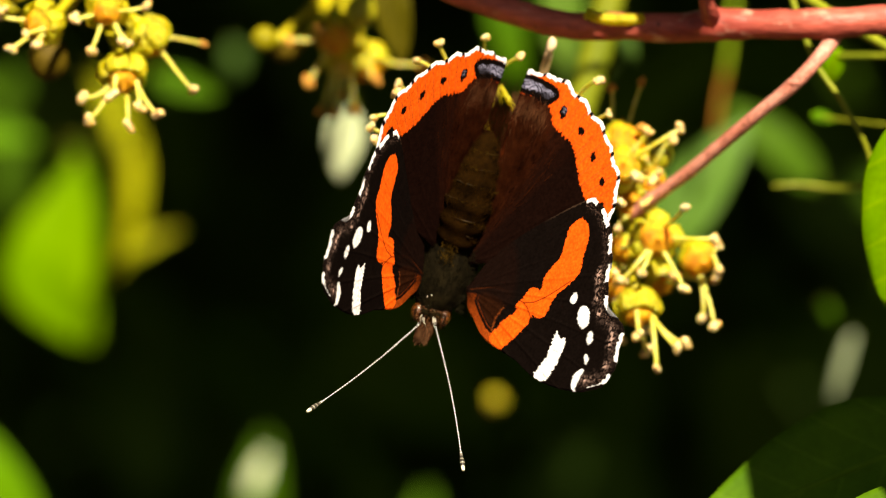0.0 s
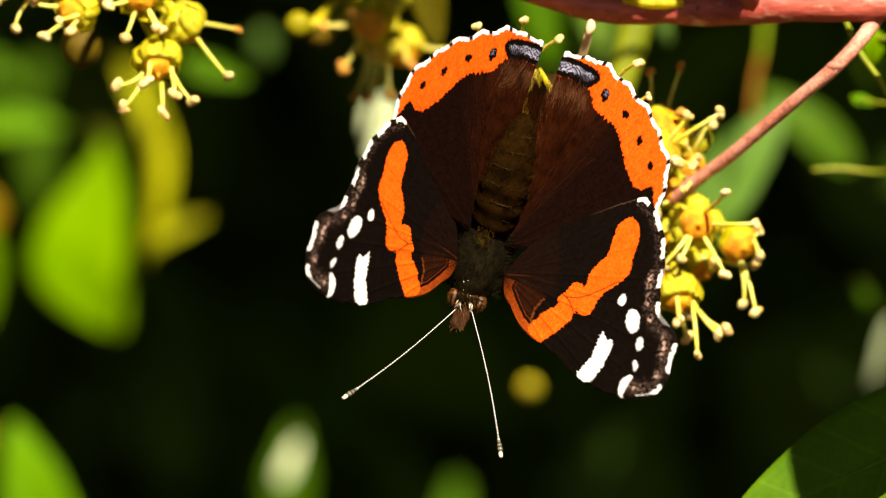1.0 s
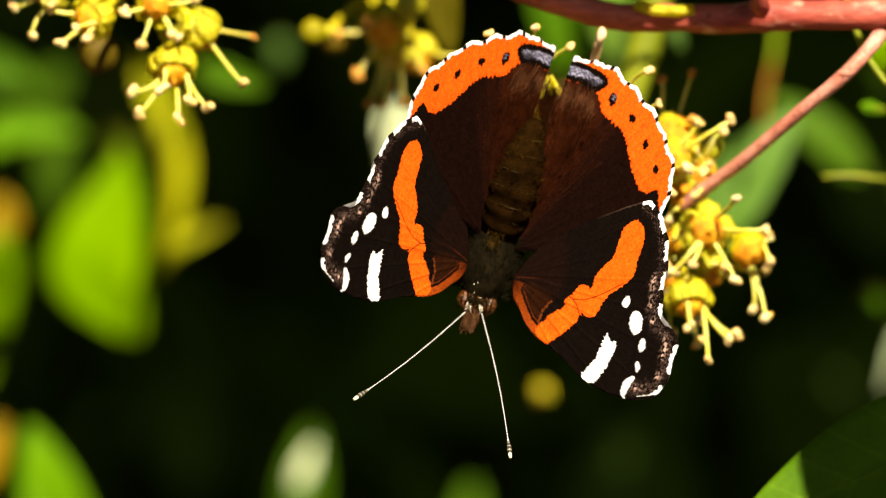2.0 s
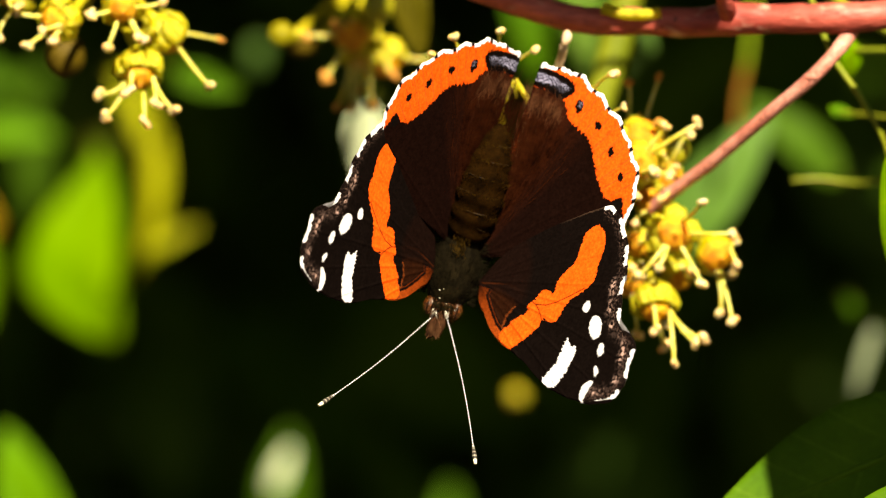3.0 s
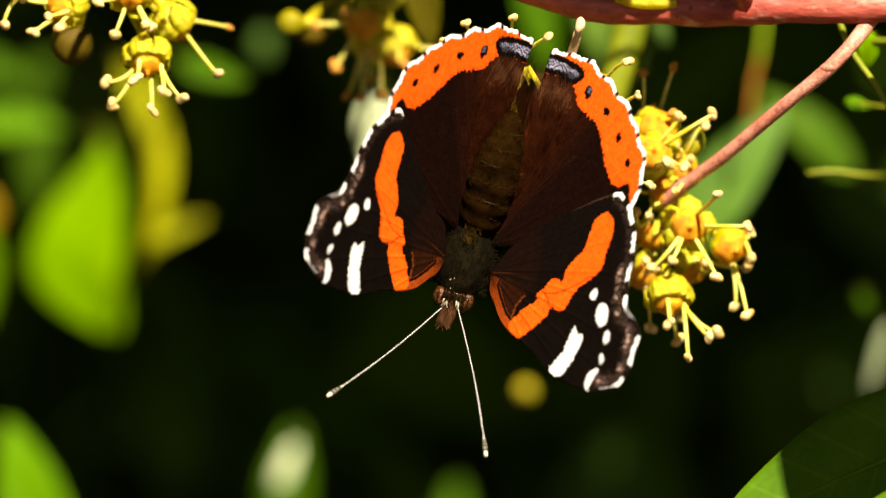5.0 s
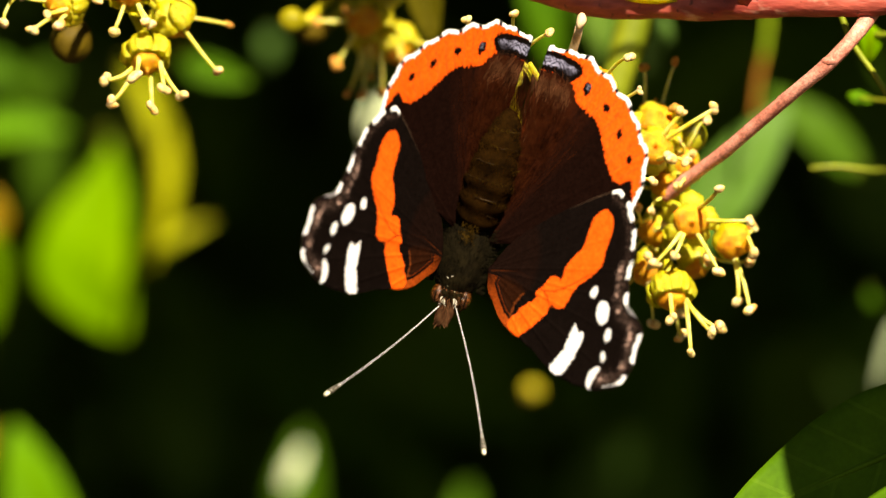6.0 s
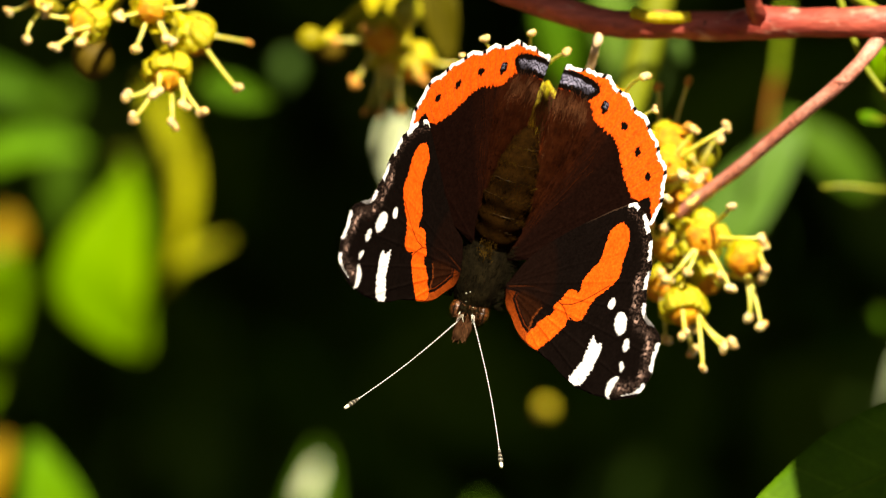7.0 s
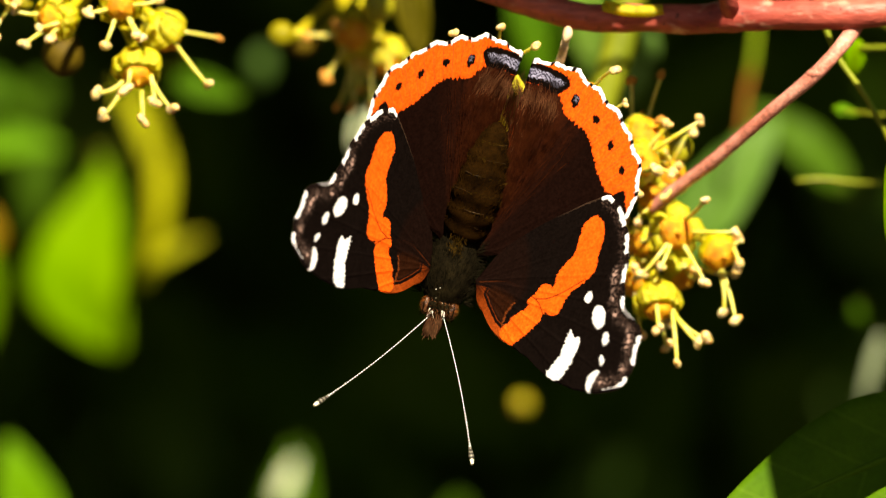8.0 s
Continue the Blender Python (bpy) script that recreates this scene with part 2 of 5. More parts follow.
# grey pallor carries the light that the narrow leaf catches
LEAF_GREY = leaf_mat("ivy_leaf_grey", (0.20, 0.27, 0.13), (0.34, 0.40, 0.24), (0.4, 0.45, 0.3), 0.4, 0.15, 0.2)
def stem_mat():
    """Green above, turning orange-brown towards its lower end."""
    m, nt, b = shader("stem_green_to_brown", 0.5, 0.2)
    tc = nt.nodes.new("ShaderNodeTexCoord")
    sep = nt.nodes.new("ShaderNodeSeparateXYZ")
    nt.links.new(tc.outputs["Object"], sep.inputs[0])
    f = math_node(nt, "MULTIPLY", sep.outputs[2], -70.0)
    f = math_node(nt, "ADD", f, math_node(nt, "MULTIPLY", noise_tex(nt, 250, 3), 0.3))
    nt.links.new(ramp(nt, f, [(0.82, (0.20, 0.30, 0.010)), (1.0, (0.30, 0.12, 0.015))]), b.inputs["Base Color"])
    return m


STEM_TURNING = stem_mat()
LEAF_HEDGE = leaf_mat("ivy_leaf_hedge", (0.032, 0.082, 0.004), (0.062, 0.135, 0.008), (0.08, 0.15, 0.015), 0.5, 0.15, 0.1)
# passes no light, for the large added shade leaf
LEAF_BLOCKER = leaf_mat("ivy_leaf_blocker", (0.022, 0.058, 0.002), (0.044, 0.10, 0.004), (0.06, 0.12, 0.01), 0.4, 0.0, 0.3)
LEAF_DARK = leaf_mat("ivy_leaf_dark", (0.025, 0.066, 0.0025), (0.050, 0.112, 0.005), (0.06, 0.12, 0.01), 0.55, 0.10, 0.05)
SOIL = mottled("soil", (0.03, 0.022, 0.014), (0.09, 0.07, 0.045), 6, 0.9, 0.1, 0.6, None, 0, 0.01)
# wall colour kept near black: the deep shade of the hedge is in it
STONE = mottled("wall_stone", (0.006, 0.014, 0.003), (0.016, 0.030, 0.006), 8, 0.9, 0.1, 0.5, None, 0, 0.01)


# ---------------- building helpers ----------------
def at(p):
    """Millimetres from the middle of the twigs to metres in the world."""
    return Vector((p[0] * MM, p[1] * MM, UP + p[2] * MM))


def mesh_of(name, bm, mats, smooth=True):
    me = bpy.data.meshes.new(name)
    bm.normal_update()
    bm.to_mesh(me)
    bm.free()
    for m in mats if isinstance(mats, (list, tuple)) else [mats]:
        me.materials.append(m)
    if smooth:
        me.polygons.foreach_set("use_smooth", [True] * len(me.polygons))
    return me


def part(name, bm, material, parent, label=""):
    ob = new(name, mesh_of(name, bm, material))
    ob.parent = parent
    if label:
        tagged(ob, label)
    return ob


def thing(name, where, label, category, group="", kind=""):
    ob = new(name)
    ob.empty_display_size = 0.003
    ob.location = where
    return tagged(ob, label, category, group, kind)


def tube(bm, pts, radii, seg=8, mat=0):
    """A tapered round rod through the points, closed at both ends."""
    pts = [Vector(p) for p in pts]
    rings = []
    side = None
    for i, p in enumerate(pts):
        d = (pts[min(i + 1, len(pts) - 1)] - pts[max(i - 1, 0)]).normalized()
        if side is None:
            side = d.orthogonal().normalized()
        side = (side - d * side.dot(d)).normalized()
        other = d.cross(side)
        r = radii[i] if isinstance(radii, (list, tuple)) else radii
        rings.append([bm.verts.new(p + (side * math.cos(a) + other * math.sin(a)) * r)
                      for a in (2 * math.pi * k / seg for k in range(seg))])
    for a, b in zip(rings, rings[1:]):
        for k in range(seg):
            bm.faces.new((a[k], a[(k + 1) % seg], b[(k + 1) % seg], b[k])).material_index = mat
    bm.faces.new(rings[0][::-1]).material_index = mat
    bm.faces.new(rings[-1]).material_index = mat


def spline(pts, n, closed=False):
    """Points along a smooth curve through the given ones."""
    pts = [Vector(p) for p in pts]
    m = len(pts)
    out = []
    spans = m if closed else m - 1
    for i in range(spans):
        p = [pts[(i + k) % m] if closed else pts[min(max(i + k, 0), m - 1)] for k in (-1, 0, 1, 2)]
        for k in range(n):
            t = k / n
            out.append(0.5 * (2 * p[1] + (p[2] - p[0]) * t + (2 * p[0] - 5 * p[1] + 4 * p[2] - p[3]) * t * t
                              + (3 * p[1] - p[0] - 3 * p[2] + p[3]) * t ** 3))
    if not closed:
        out.append(pts[-1])
    return out


def blob(bm, centre, axes, rings=10, seg=14, wobble=0.0, mat=0, seed=0.0):
    """An egg-shaped body; axes are three half-axis vectors."""
    c = Vector(centre)
    a, b, d = (Vector(v) for v in axes)
    rows = []
    for i in range(rings + 1):
        th = math.pi * i / rings
        row = []
        for k in range(seg if 0 < i < rings else 1):
            ph = 2 * math.pi * k / seg
            q = a * math.sin(th) * math.cos(ph) + b * math.sin(th) * math.sin(ph) + d * math.cos(th)
            if wobble:
                q *= 1 + wobble * noise.noise(Vector((q.x, q.y, q.z)) * 900 + Vector((seed, seed, 0)))
            row.append(bm.verts.new(c + q))
        rows.append(row)
    for r0, r1 in zip(rows, rows[1:]):
        n = max(len(r0), len(r1))
        for k in range(n):
            q = [r0[k % len(r0)], r1[k % len(r1)], r1[(k + 1) % len(r1)], r0[(k + 1) % len(r0)]]
            q = list(dict.fromkeys(q))
            if len(q) > 2:
                bm.faces.new(q).material_index = mat


def fur(bm, spots, length, width, rng, droop=0.25):
    """Thin tapering hairs: spots are (root, direction) pairs in metres."""
    for root, way in spots:
        way = (way + Vector((rng.uniform(-1, 1), rng.uniform(-1, 1), rng.uniform(-1, 1))) * droop).normalized()
        ln = length * rng.uniform(0.6, 1.25)
        side = way.cross(Vector((0, -1, 0)))
        side = (side.normalized() if side.length > 1e-6 else Vector((1, 0, 0))) * width * 0.5
        bend = Vector((rng.uniform(-1, 1), rng.uniform(-1, 1), rng.uniform(-1, 1))) * ln * 0.18
        mid = root + way * ln * 0.55 + bend * 0.4
        v = [bm.verts.new(p) for p in (root - side, root + side, mid + side * 0.7, mid - side * 0.7, root + way * ln + bend)]
        bm.faces.new((v[0], v[1], v[2], v[3]))
        bm.faces.new((v[3], v[2], v[4]))


# ---------------- setting ----------------
bm = bmesh.new()
bmesh.ops.create_grid(bm, x_segments=40, y_segments=40, size=400)
for v in bm.verts:
    v.co.z = 0.03 * noise.noise(v.co * 0.7) if v.co.length > 3 else 0.0
ground = new("ground", mesh_of("ground", bm, SOIL))
tagged(ground, "bare brown garden soil under the ivy", "ground", kind="structure")

# unseen wall, added to close the place behind the hedge
bm = bmesh.new()
bmesh.ops.create_grid(bm, x_segments=60, y_segments=30, size=1.0)
for v in bm.verts:
    v.co = Vector((v.co.x * 4, 1.25 + 0.02 * noise.noise(v.co * 9), 1.3 + v.co.y * 1.3))
back = bmesh.ops.extrude_face_region(bm, geom=bm.faces[:])
for v in back["geom"]:
    if isinstance(v, bmesh.types.BMVert):
        v.co.y += 0.35
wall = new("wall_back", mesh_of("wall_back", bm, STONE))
tagged(wall, "wall added behind the ivy, deep shade put into its colour", "wall", kind="structure")


# ---------------- climbing stems ----------------
def rod(name, pts, radii, mat, label, category="branch", rough=0.06, seg=14, group=""):
    """A branch through the points (millimetres), a little uneven."""
    p = spline([at(q) for q in pts], 8)
    n = len(p)
    rr = [float(np.interp(i / (n - 1), np.linspace(0, 1, len(radii)), radii)) * MM
          * (1 + rough * noise.noise(p[i] * 260) + rough * 0.8 * noise.noise(p[i] * 700)) for i in range(n)]
    bm = bmesh.new()
    tube(bm, [q - p[0] for q in p], rr, seg)
    ob = new(name, mesh_of(name, bm, mat))
    ob.location = p[0]
    return tagged(ob, label, category, group)


VINES = [
    [(-115, 420, -1300), (-108, 400, -400), (-92, 375, -40), (-90, 372, 40), (-96, 365, 160), (-100, 340, 400)],
    [(110, 330, -1300), (100, 320, -400), (84, 300, -50), (80, 290, 30), (86, 280, 150), (90, 260, 400)],
    [(120, 60, -1300), (110, 50, -400), (84, 26, -60), (80, 20, 28), (90, 0, 120), (84, -60, 225)],
    [(84, -60, 225), (40, -40, 212), (10, -18, 208), (-40, -18, 212), (-120, 40, 235)],
]
for pts in VINES:
    rod("ivy_vine", pts, [4.0, 3.0, 2.2, 2.2, 2.2, 2.0], BARK_SHADED, "woody climbing ivy stem with shade put into its dark bark", "vine", 0.08, 10, "climbing ivy stems")
VINE_POINTS = [p for pts in VINES for p in spline([Vector(q) for q in pts], 14)]


# ---------------- ivy leaves ----------------
def leaf_form(length, width, bend, fold, seed, belly=0.72, curl=0.0, hook=1.0, rows=20, cols=4):
    """Blade of an adult ivy leaf: egg-shaped with a drawn-out tip, arched, folded along the midrib; two skins."""
    bm = bmesh.new()
    skins = []
    for lift in (0.0002, -0.0002):
        grid = []
        for i in range(rows + 1):
            s = i / rows
            w = 0.5 * width * (math.sin(math.pi * min(1, s ** belly)) ** 0.75 if 0 < s < 1 else 0.0)
            w *= 1 + 0.06 * noise.noise(Vector((s * 5, seed, 0)))
            row = []
            for k in range(-cols, cols + 1):
                x = w * k / cols
                y = length * s
                z = -bend * (s - 0.3) ** 2 + fold * abs(x) + 0.05 * width * noise.noise(Vector((x / width * 2, s * 3, seed)))
                row.append(bm.verts.new((x + curl * math.sin(math.pi * s ** hook), y, z + lift)))
            grid.append(row)
        skins.append(grid)
        for i in range(rows):
            for k in range(2 * cols):
                q = (grid[i][k], grid[i][k + 1], grid[i + 1][k + 1], grid[i + 1][k])
                bm.faces.new(q if lift > 0 else q[::-1])
    a, b = skins
    for i in range(rows):
        for k in (0, 2 * cols):
            q = (a[i][k], a[i + 1][k], b[i + 1][k], b[i][k])
            bm.faces.new(q if k == 0 else q[::-1])
    bmesh.ops.remove_doubles(bm, verts=bm.verts, dist=1e-6)
    return bm


def leaf(base, tip, width, mat, label, turn=0.0, bend=4.0, fold=0.15, belly=0.72, curl=0.0, hook=1.0, group="ivy leaves", name="ivy_leaf"):
    """base and tip in millimetres; turn: degrees by which the blade leans about its midrib."""
    b, t = at(base), at(tip)
    y = (t - b).normalized()
    n = Vector((0, -1, 0.35)) - y * y.dot(Vector((0, -1, 0.35)))
    n = Matrix.Rotation(radians(turn), 3, y) @ n.normalized()
    x = y.cross(n)
    ob = thing(name, b, label, "leaf", group)
    ob.matrix_world = Matrix.Translation(b) @ Matrix((x, y, n)).transposed().to_4x4()
    length = (t - b).length
    seed = base[0] * 0.37 + base[2] * 0.11
    part("blade", leaf_form(length, width * MM * (1 + base[1] / 1200), bend * MM, fold, seed, belly, curl * MM, hook), mat, ob)
    rib = bmesh.new()
    tube(rib, [(curl * MM * math.sin(math.pi * s ** hook), length * s, -bend * MM * (s - 0.3) ** 2 + 0.0002) for s in (0, 0.2, 0.4, 0.6, 0.8, 0.97)],
         [0.0005, 0.00045, 0.0004, 0.0003, 0.0002, 0.0001], 6)
    part("midrib", rib, mat, ob)
    inv = ob.matrix_world.to_3x3().inverted()
    near = min(VINE_POINTS, key=lambda q: (q - Vector(base)).length)
    if (near - Vector(base)).length > (55 if base[1] < 100 else 20):  # too far from a climbing stem: the stalk runs back into the hedge
        near = Vector(base) + Vector((base[0] * 0.3, 400, base[2] * 0.3 + 2)) * max(0.3, (580 - base[1]) / 400)
    out = inv @ (at(near) - b)
    st = bmesh.new()
    tube(st, spline([(0, 0.001, 0), out * 0.35, out], 6), min(0.0007, 0.00013 * width), 7)
    part("petiole", st, STEM, ob)
    return ob


# leaf open to the sun; its dark colour makes it look dimly lit
DIM = "ivy leaf with dim light put into its dark green"
GREEN = "green glossy ivy leaf lit by the sun"
lit = [
    leaf((-53.2, 330, 16.2), (-51.2, 325, -13.3), 11.6, LEAF, GREEN + ", broad and pointed", 8, 6, belly=1.3, curl=5.4, hook=1.5),
    leaf((-50.8, 350, 27.7), (-48.0, 345, -3.4), 3.0, LEAF_YELLOW, "yellowing ivy leaf hanging in the sun", -6, 3, belly=0.5, curl=-4.4),
    leaf((-47.4, 330, -0.2), (-38.0, 330, 4.6), 1.55, LEAF_YELLOW, "yellowing ivy leaf with a tan tip", 0, 2),
    leaf((-81.7, 370, 30.2), (-66.6, 370, 26.0), 4.41, LEAF_MID, "green ivy leaf in dappled sun", 10, 3),
    leaf((-78.4, 355, 15.6), (-60.2, 355, 18.6), 4.4, LEAF_FRESH, "green ivy leaf in dappled sun", -8, 3, curl=-2.0),
    leaf((-65.9, 400, 22.0), (-66.2, 400, 3.7), 4.01, LEAF_DARK, "dull green ivy leaf in dappled sun", 10, 3),
    leaf((-75.0, 390, 3.0), (-78.2, 390, -22.9), 6.0, LEAF, "green ivy leaf hanging down beside a withered one", 0, 3, belly=0.6),
    leaf((-73.9, 380, 2.3), (-73.7, 380, 9.0), 4.01, LEAF_ORANGE, "small orange withered ivy leaf", 0, 1),
    leaf((-58.0, 280, -50.2), (-65.6, 280, -25.2), 8.6, LEAF_FRESH, GREEN + ", pointing upward", -8, 4),
    leaf((-75.6, 320, -36.3), (-71.4, 320, -25.3), 4.01, LEAF_ORANGE, "withered ochre ivy leaf", 0, 2),
    leaf((-40.0, 240, 25.9), (-30.1, 240, 23.2), 3.34, LEAF_MID, "small ivy leaf with half shade mixed into its green", 20, 2),
    leaf((-27.2, 330, -36.4), (-24.1, 330, -29.0), 1.9, LEAF_PALE, "ivy leaf with its glossy reflection put into a pale colour", 10, 3),
    leaf((-27.8, 435, -46.5), (-26.0, 435, -28.6), 4.9, LEAF_MID, "dark green ivy leaf beside a paler one", -10, 3),
    leaf((-1.0, 430, -50.4), (0.3, 430, -37.2), 3.88, LEAF_MID, "green ivy leaf deep in the hedge", 0, 3),
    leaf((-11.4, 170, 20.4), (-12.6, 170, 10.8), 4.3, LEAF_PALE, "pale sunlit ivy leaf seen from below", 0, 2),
    leaf((9.0, 240, 39.9), (13.1, 240, 24.7), 4.68, LEAF_MID, "green ivy leaf behind the flower head", -10, 3),
    leaf((29.3, 200, -1.0), (43.9, 200, 20.1), 8.6, LEAF_DULL, "light green ivy leaf catching the sun", -15, 4),
    leaf((56.7, 270, 10.8), (43.2, 270, 23.6), 6.0, LEAF_DARK, "ivy leaf with half shade mixed into its dark green", 25, 4),
    leaf((25.8, 150, 30.2), (27.0, 150, 26.4), 1.4, LEAF_DULL, "small greyish green ivy leaf", 0, 2),
    leaf((60.8, 8, 18.3), (54.1, 8, -5.8), 14.37, LEAF, "broad glossy green ivy leaf in full sun", -12, 4, 0.1),
    leaf((60.5, -22, -27.6), (42.6, -22, -32.4), 6.6, LEAF_BROAD, "green ivy leaf overlapping another", 0, 4, 0.1),
    leaf((59.5, 220, -10.5), (56.5, 220, -20.5), 1.3, LEAF_GREY, "narrow ivy leaf, the light it catches put into its pale colour", 0, 2),
    leaf((55.7, 220, -6.4), (57.0, 220, -9.0), 1.2, LEAF_MID, "small dull green ivy leaf", 0, 2),
    leaf((-65.3, 420, 29.9), (-69.3, 420, 21.3), 4.01, LEAF_DARK, DIM, 20, 3),
    leaf((17.9, 210, 40.1), (19.1, 210, 25.6), 5.35, LEAF_LIGHT, "light green ivy leaf behind the flowers", 10, 3),
    leaf((49.4, 45, 26.2), (48.7, 45, 21.7), 2.67, LEAF, "small bright green young ivy leaf", 0, 2),
    leaf((46.9, 60, 18.0), (50.2, 60, 17.5), 1.5, LEAF_FRESH, "tiny green young ivy leaf", 0, 1),
]
leaf((62.3, 12, -20.1), (29.3, 4, -33.5), 15.70, LEAF_BROAD, "large green ivy leaf half in shadow", -5, 6, 0.1)
leaf((-29.6, 340, 32.4), (-29.3, 340, 27.7), 2.41, LEAF_DULL, "grey-green ivy leaf in shade", 0, 2)

# leaves added just above the view to shade the branch and the leaf below
leaf((19.8, -16, 98.5), (19.8, -20, 51.5), 32, LEAF_DARK, "unseen ivy leaf added to shade the branch", 0, 2)
leaf((37.5, -16, 118.0), (37.5, -20, 52.5), 21, LEAF_DARK, "small unseen ivy leaf added to shade the branch", 0, 1)
leaf((108.3, -91, 87.6), (89.3, -91, 13.6), 84, LEAF_BLOCKER, "large unseen ivy leaf added to shade the leaf below", 0, 2, 0.02, belly=0.55)

# unseen leaf, added to filter the sun on the flower head behind
leaf((11.0, -18, 133.5), (11.0, -22, 83.5), 7, LEAF_FILTER, "unseen ivy leaf added to filter the sun on the flowers", 0, 2)


# ---------------- branches ----------------
branch = rod("ivy_branch", [(-14.7, 22, 42.3), (-5.1, 18, 35.4), (5.1, 16, 31.2), (12.0, 16, 29.0), (16.7, 16, 28.1), (22.2, 15, 28.1), (29.0, 14, 27.9),
             (33.2, 13, 28.3), (37.8, 12, 28.3), (47.9, 10, 28.4), (56.1, 12, 28.9), (80, 20, 28)],
             [1.5, 1.55, 1.62, 1.68, 1.72, 1.75, 1.8, 2.1, 1.82, 1.88, 1.78, 1.8], BARK, "reddish-brown ivy branch with rough spotted bark")
spur = bmesh.new()
tube(spur, [at(q) - branch.location for q in ((33.1, 12, 28.5), (32.2, 10, 30.8), (31.6, 6, 35.1))], [0.0013, 0.0009, 0.0009], 10)
part("side_spur", spur, BARK, branch)
# yellow-green leaf stalk lying along the branch
sliver = bmesh.new()
tube(sliver, spline([at(q) - branch.location for q in ((17.9, 14, 29.6), (19.9, 13.2, 29.0), (22.4, 12.9, 28.8), (24.8, 13.1, 29.0))], 5), 0.0007, 8)
part("leaf_scar", sliver, PETAL, branch, "yellow-green strip along the bark")
twig = rod("flower_twig", [(48.7, 11, 28.8), (47.5, 10.5, 26.6), (45.8, 9, 24.3), (42.8, 8.5, 21.1), (38.4, 11, 17.4), (34.2, 14, 13.8), (30.6, 17, 10.7), (27.1, 20, 8.1), (23.7, 23, 5.5)],
           [1.25, 1.0, 0.88, 0.88, 0.82, 0.80, 0.8, 0.8, 0.95], TWIG, "pinkish flower stalk forking from the branch", "twig", 0.05)
node = bmesh.new()
c = at((42.9, 8.5, 21.3)) - twig.location
blob(node, c, (Vector((0.0012, 0, 0)), Vector((0, 0.0011, 0)), Vector((0.0005, 0, 0.0008))), 8, 12, 0.2)
part("node", node, TWIG, twig)
rod("thin_stalk", [(42.7, 72, 9.3), (46.1, 72, 9.5), (52.6, 75, 9.1), (65.4, 90, 10.9)], [0.22, 0.24, 0.27, 0.4], STEM, "thin yellow-green leaf stalk", "stalk", 0.04, 8)
rod("hanging_stem", [(41.7, 190, 36.6), (40.7, 190, 27.3), (39.7, 190, 22.6), (39.1, 190, 17.5)], [0.46, 0.40, 0.36, 0.30], STEM_TURNING, "tan and green ivy stem out of focus", "stem", 0.05, 10)
rod("upright_stem", [(22.7, 90, 35.1), (20.8, 87, 27.1), (18.7, 82, 19.9), (15.8, 75, 10.5)], [2.1, 2.1, 2.0, 1.8], STEM_SHADED, "green ivy stem behind the flower head", "stem", 0.05, 10)
rod("curling_shoot", [(42.6, 22, 32.9), (45.7, 22, 24.3), (49.1, 22, 19.2), (52.3, 24, 13.4), (53.1, 26, 8.3)], [0.4, 0.36, 0.34, 0.3, 0.25], STEM, "thin curling green ivy shoot", "shoot", 0.05, 8)
rod("side_shoot", [(41.9, 14, 33.4), (46.1, 16, 30.6), (51.7, 20, 27.4), (56.6, 22, 24.7)], [0.7, 0.7, 0.65, 0.6], STEM, "slender green shoot behind the branch", "shoot", 0.05, 8)


# ---------------- ivy flowers ----------------
def lathe(bm, profile, seg=18, mats=None, wob=0.05, seed=0.0):
    rows = []
    for r, z in profile:
        rows.append([bm.verts.new((r * math.cos(a) * MM * (1 + wob * math.sin(5 * a + seed)), r * math.sin(a) * MM * (1 + wob * math.sin(5 * a + seed)), z * MM))
                     for a in (2 * math.pi * k / seg for k in range(seg))])
    for i, (a, b) in enumerate(zip(rows, rows[1:])):
        for k in range(seg):
            bm.faces.new((a[k], b[k], b[(k + 1) % seg], a[(k + 1) % seg])).material_index = mats[i] if mats else 0
    bm.faces.new(rows[0]).material_index = mats[0] if mats else 0
    bm.faces.new(rows[-1][::-1]).material_index = mats[-1] if mats else 0


def disc_mesh(seed, wide=1.0):
    bm = bmesh.new()
    prof = [(0.22, 1.55), (0.28, 1.2), (0.8, 1.08), (1.45, 0.95), (1.95, 0.6), (2.2, 0.1), (2.1, -0.5), (1.9, -1.1), (1.5, -1.9), (1.0, -2.6), (0.5, -3.1)]
    prof = [(r * (wide if z > -0.4 else 1.0), z) for r, z in prof]
    lathe(bm, prof, 20, [0, 0, 0, 0, 0, 1, 1, 1, 1, 1, 1], 0.06, seed)
    for v in bm.verts:
        v.co *= 1 + 0.10 * noise.noise(v.co * 900 + Vector((seed, 0, 0))) + 0.07 * noise.noise(v.co * 2300 + Vector((0, seed, 0)))
    return mesh_of("flower", bm, [DISC, CALYX])


def bud_mesh(seed, mat):
    bm = bmesh.new()
    prof = [(0.15, 2.7), (0.9, 2.5), (1.6, 2.0), (2.2, 1.1), (2.45, 0.2), (2.4, -0.5), (2.1, -1.3), (1.6, -2.1), (1.0, -2.7), (0.5, -3.1)]
    lathe(bm, prof, 20, [0, 0, 0, 0, 0, 1, 1, 1, 1, 1], 0.06, seed)
    return mesh_of("flower_bud", bm, mat)


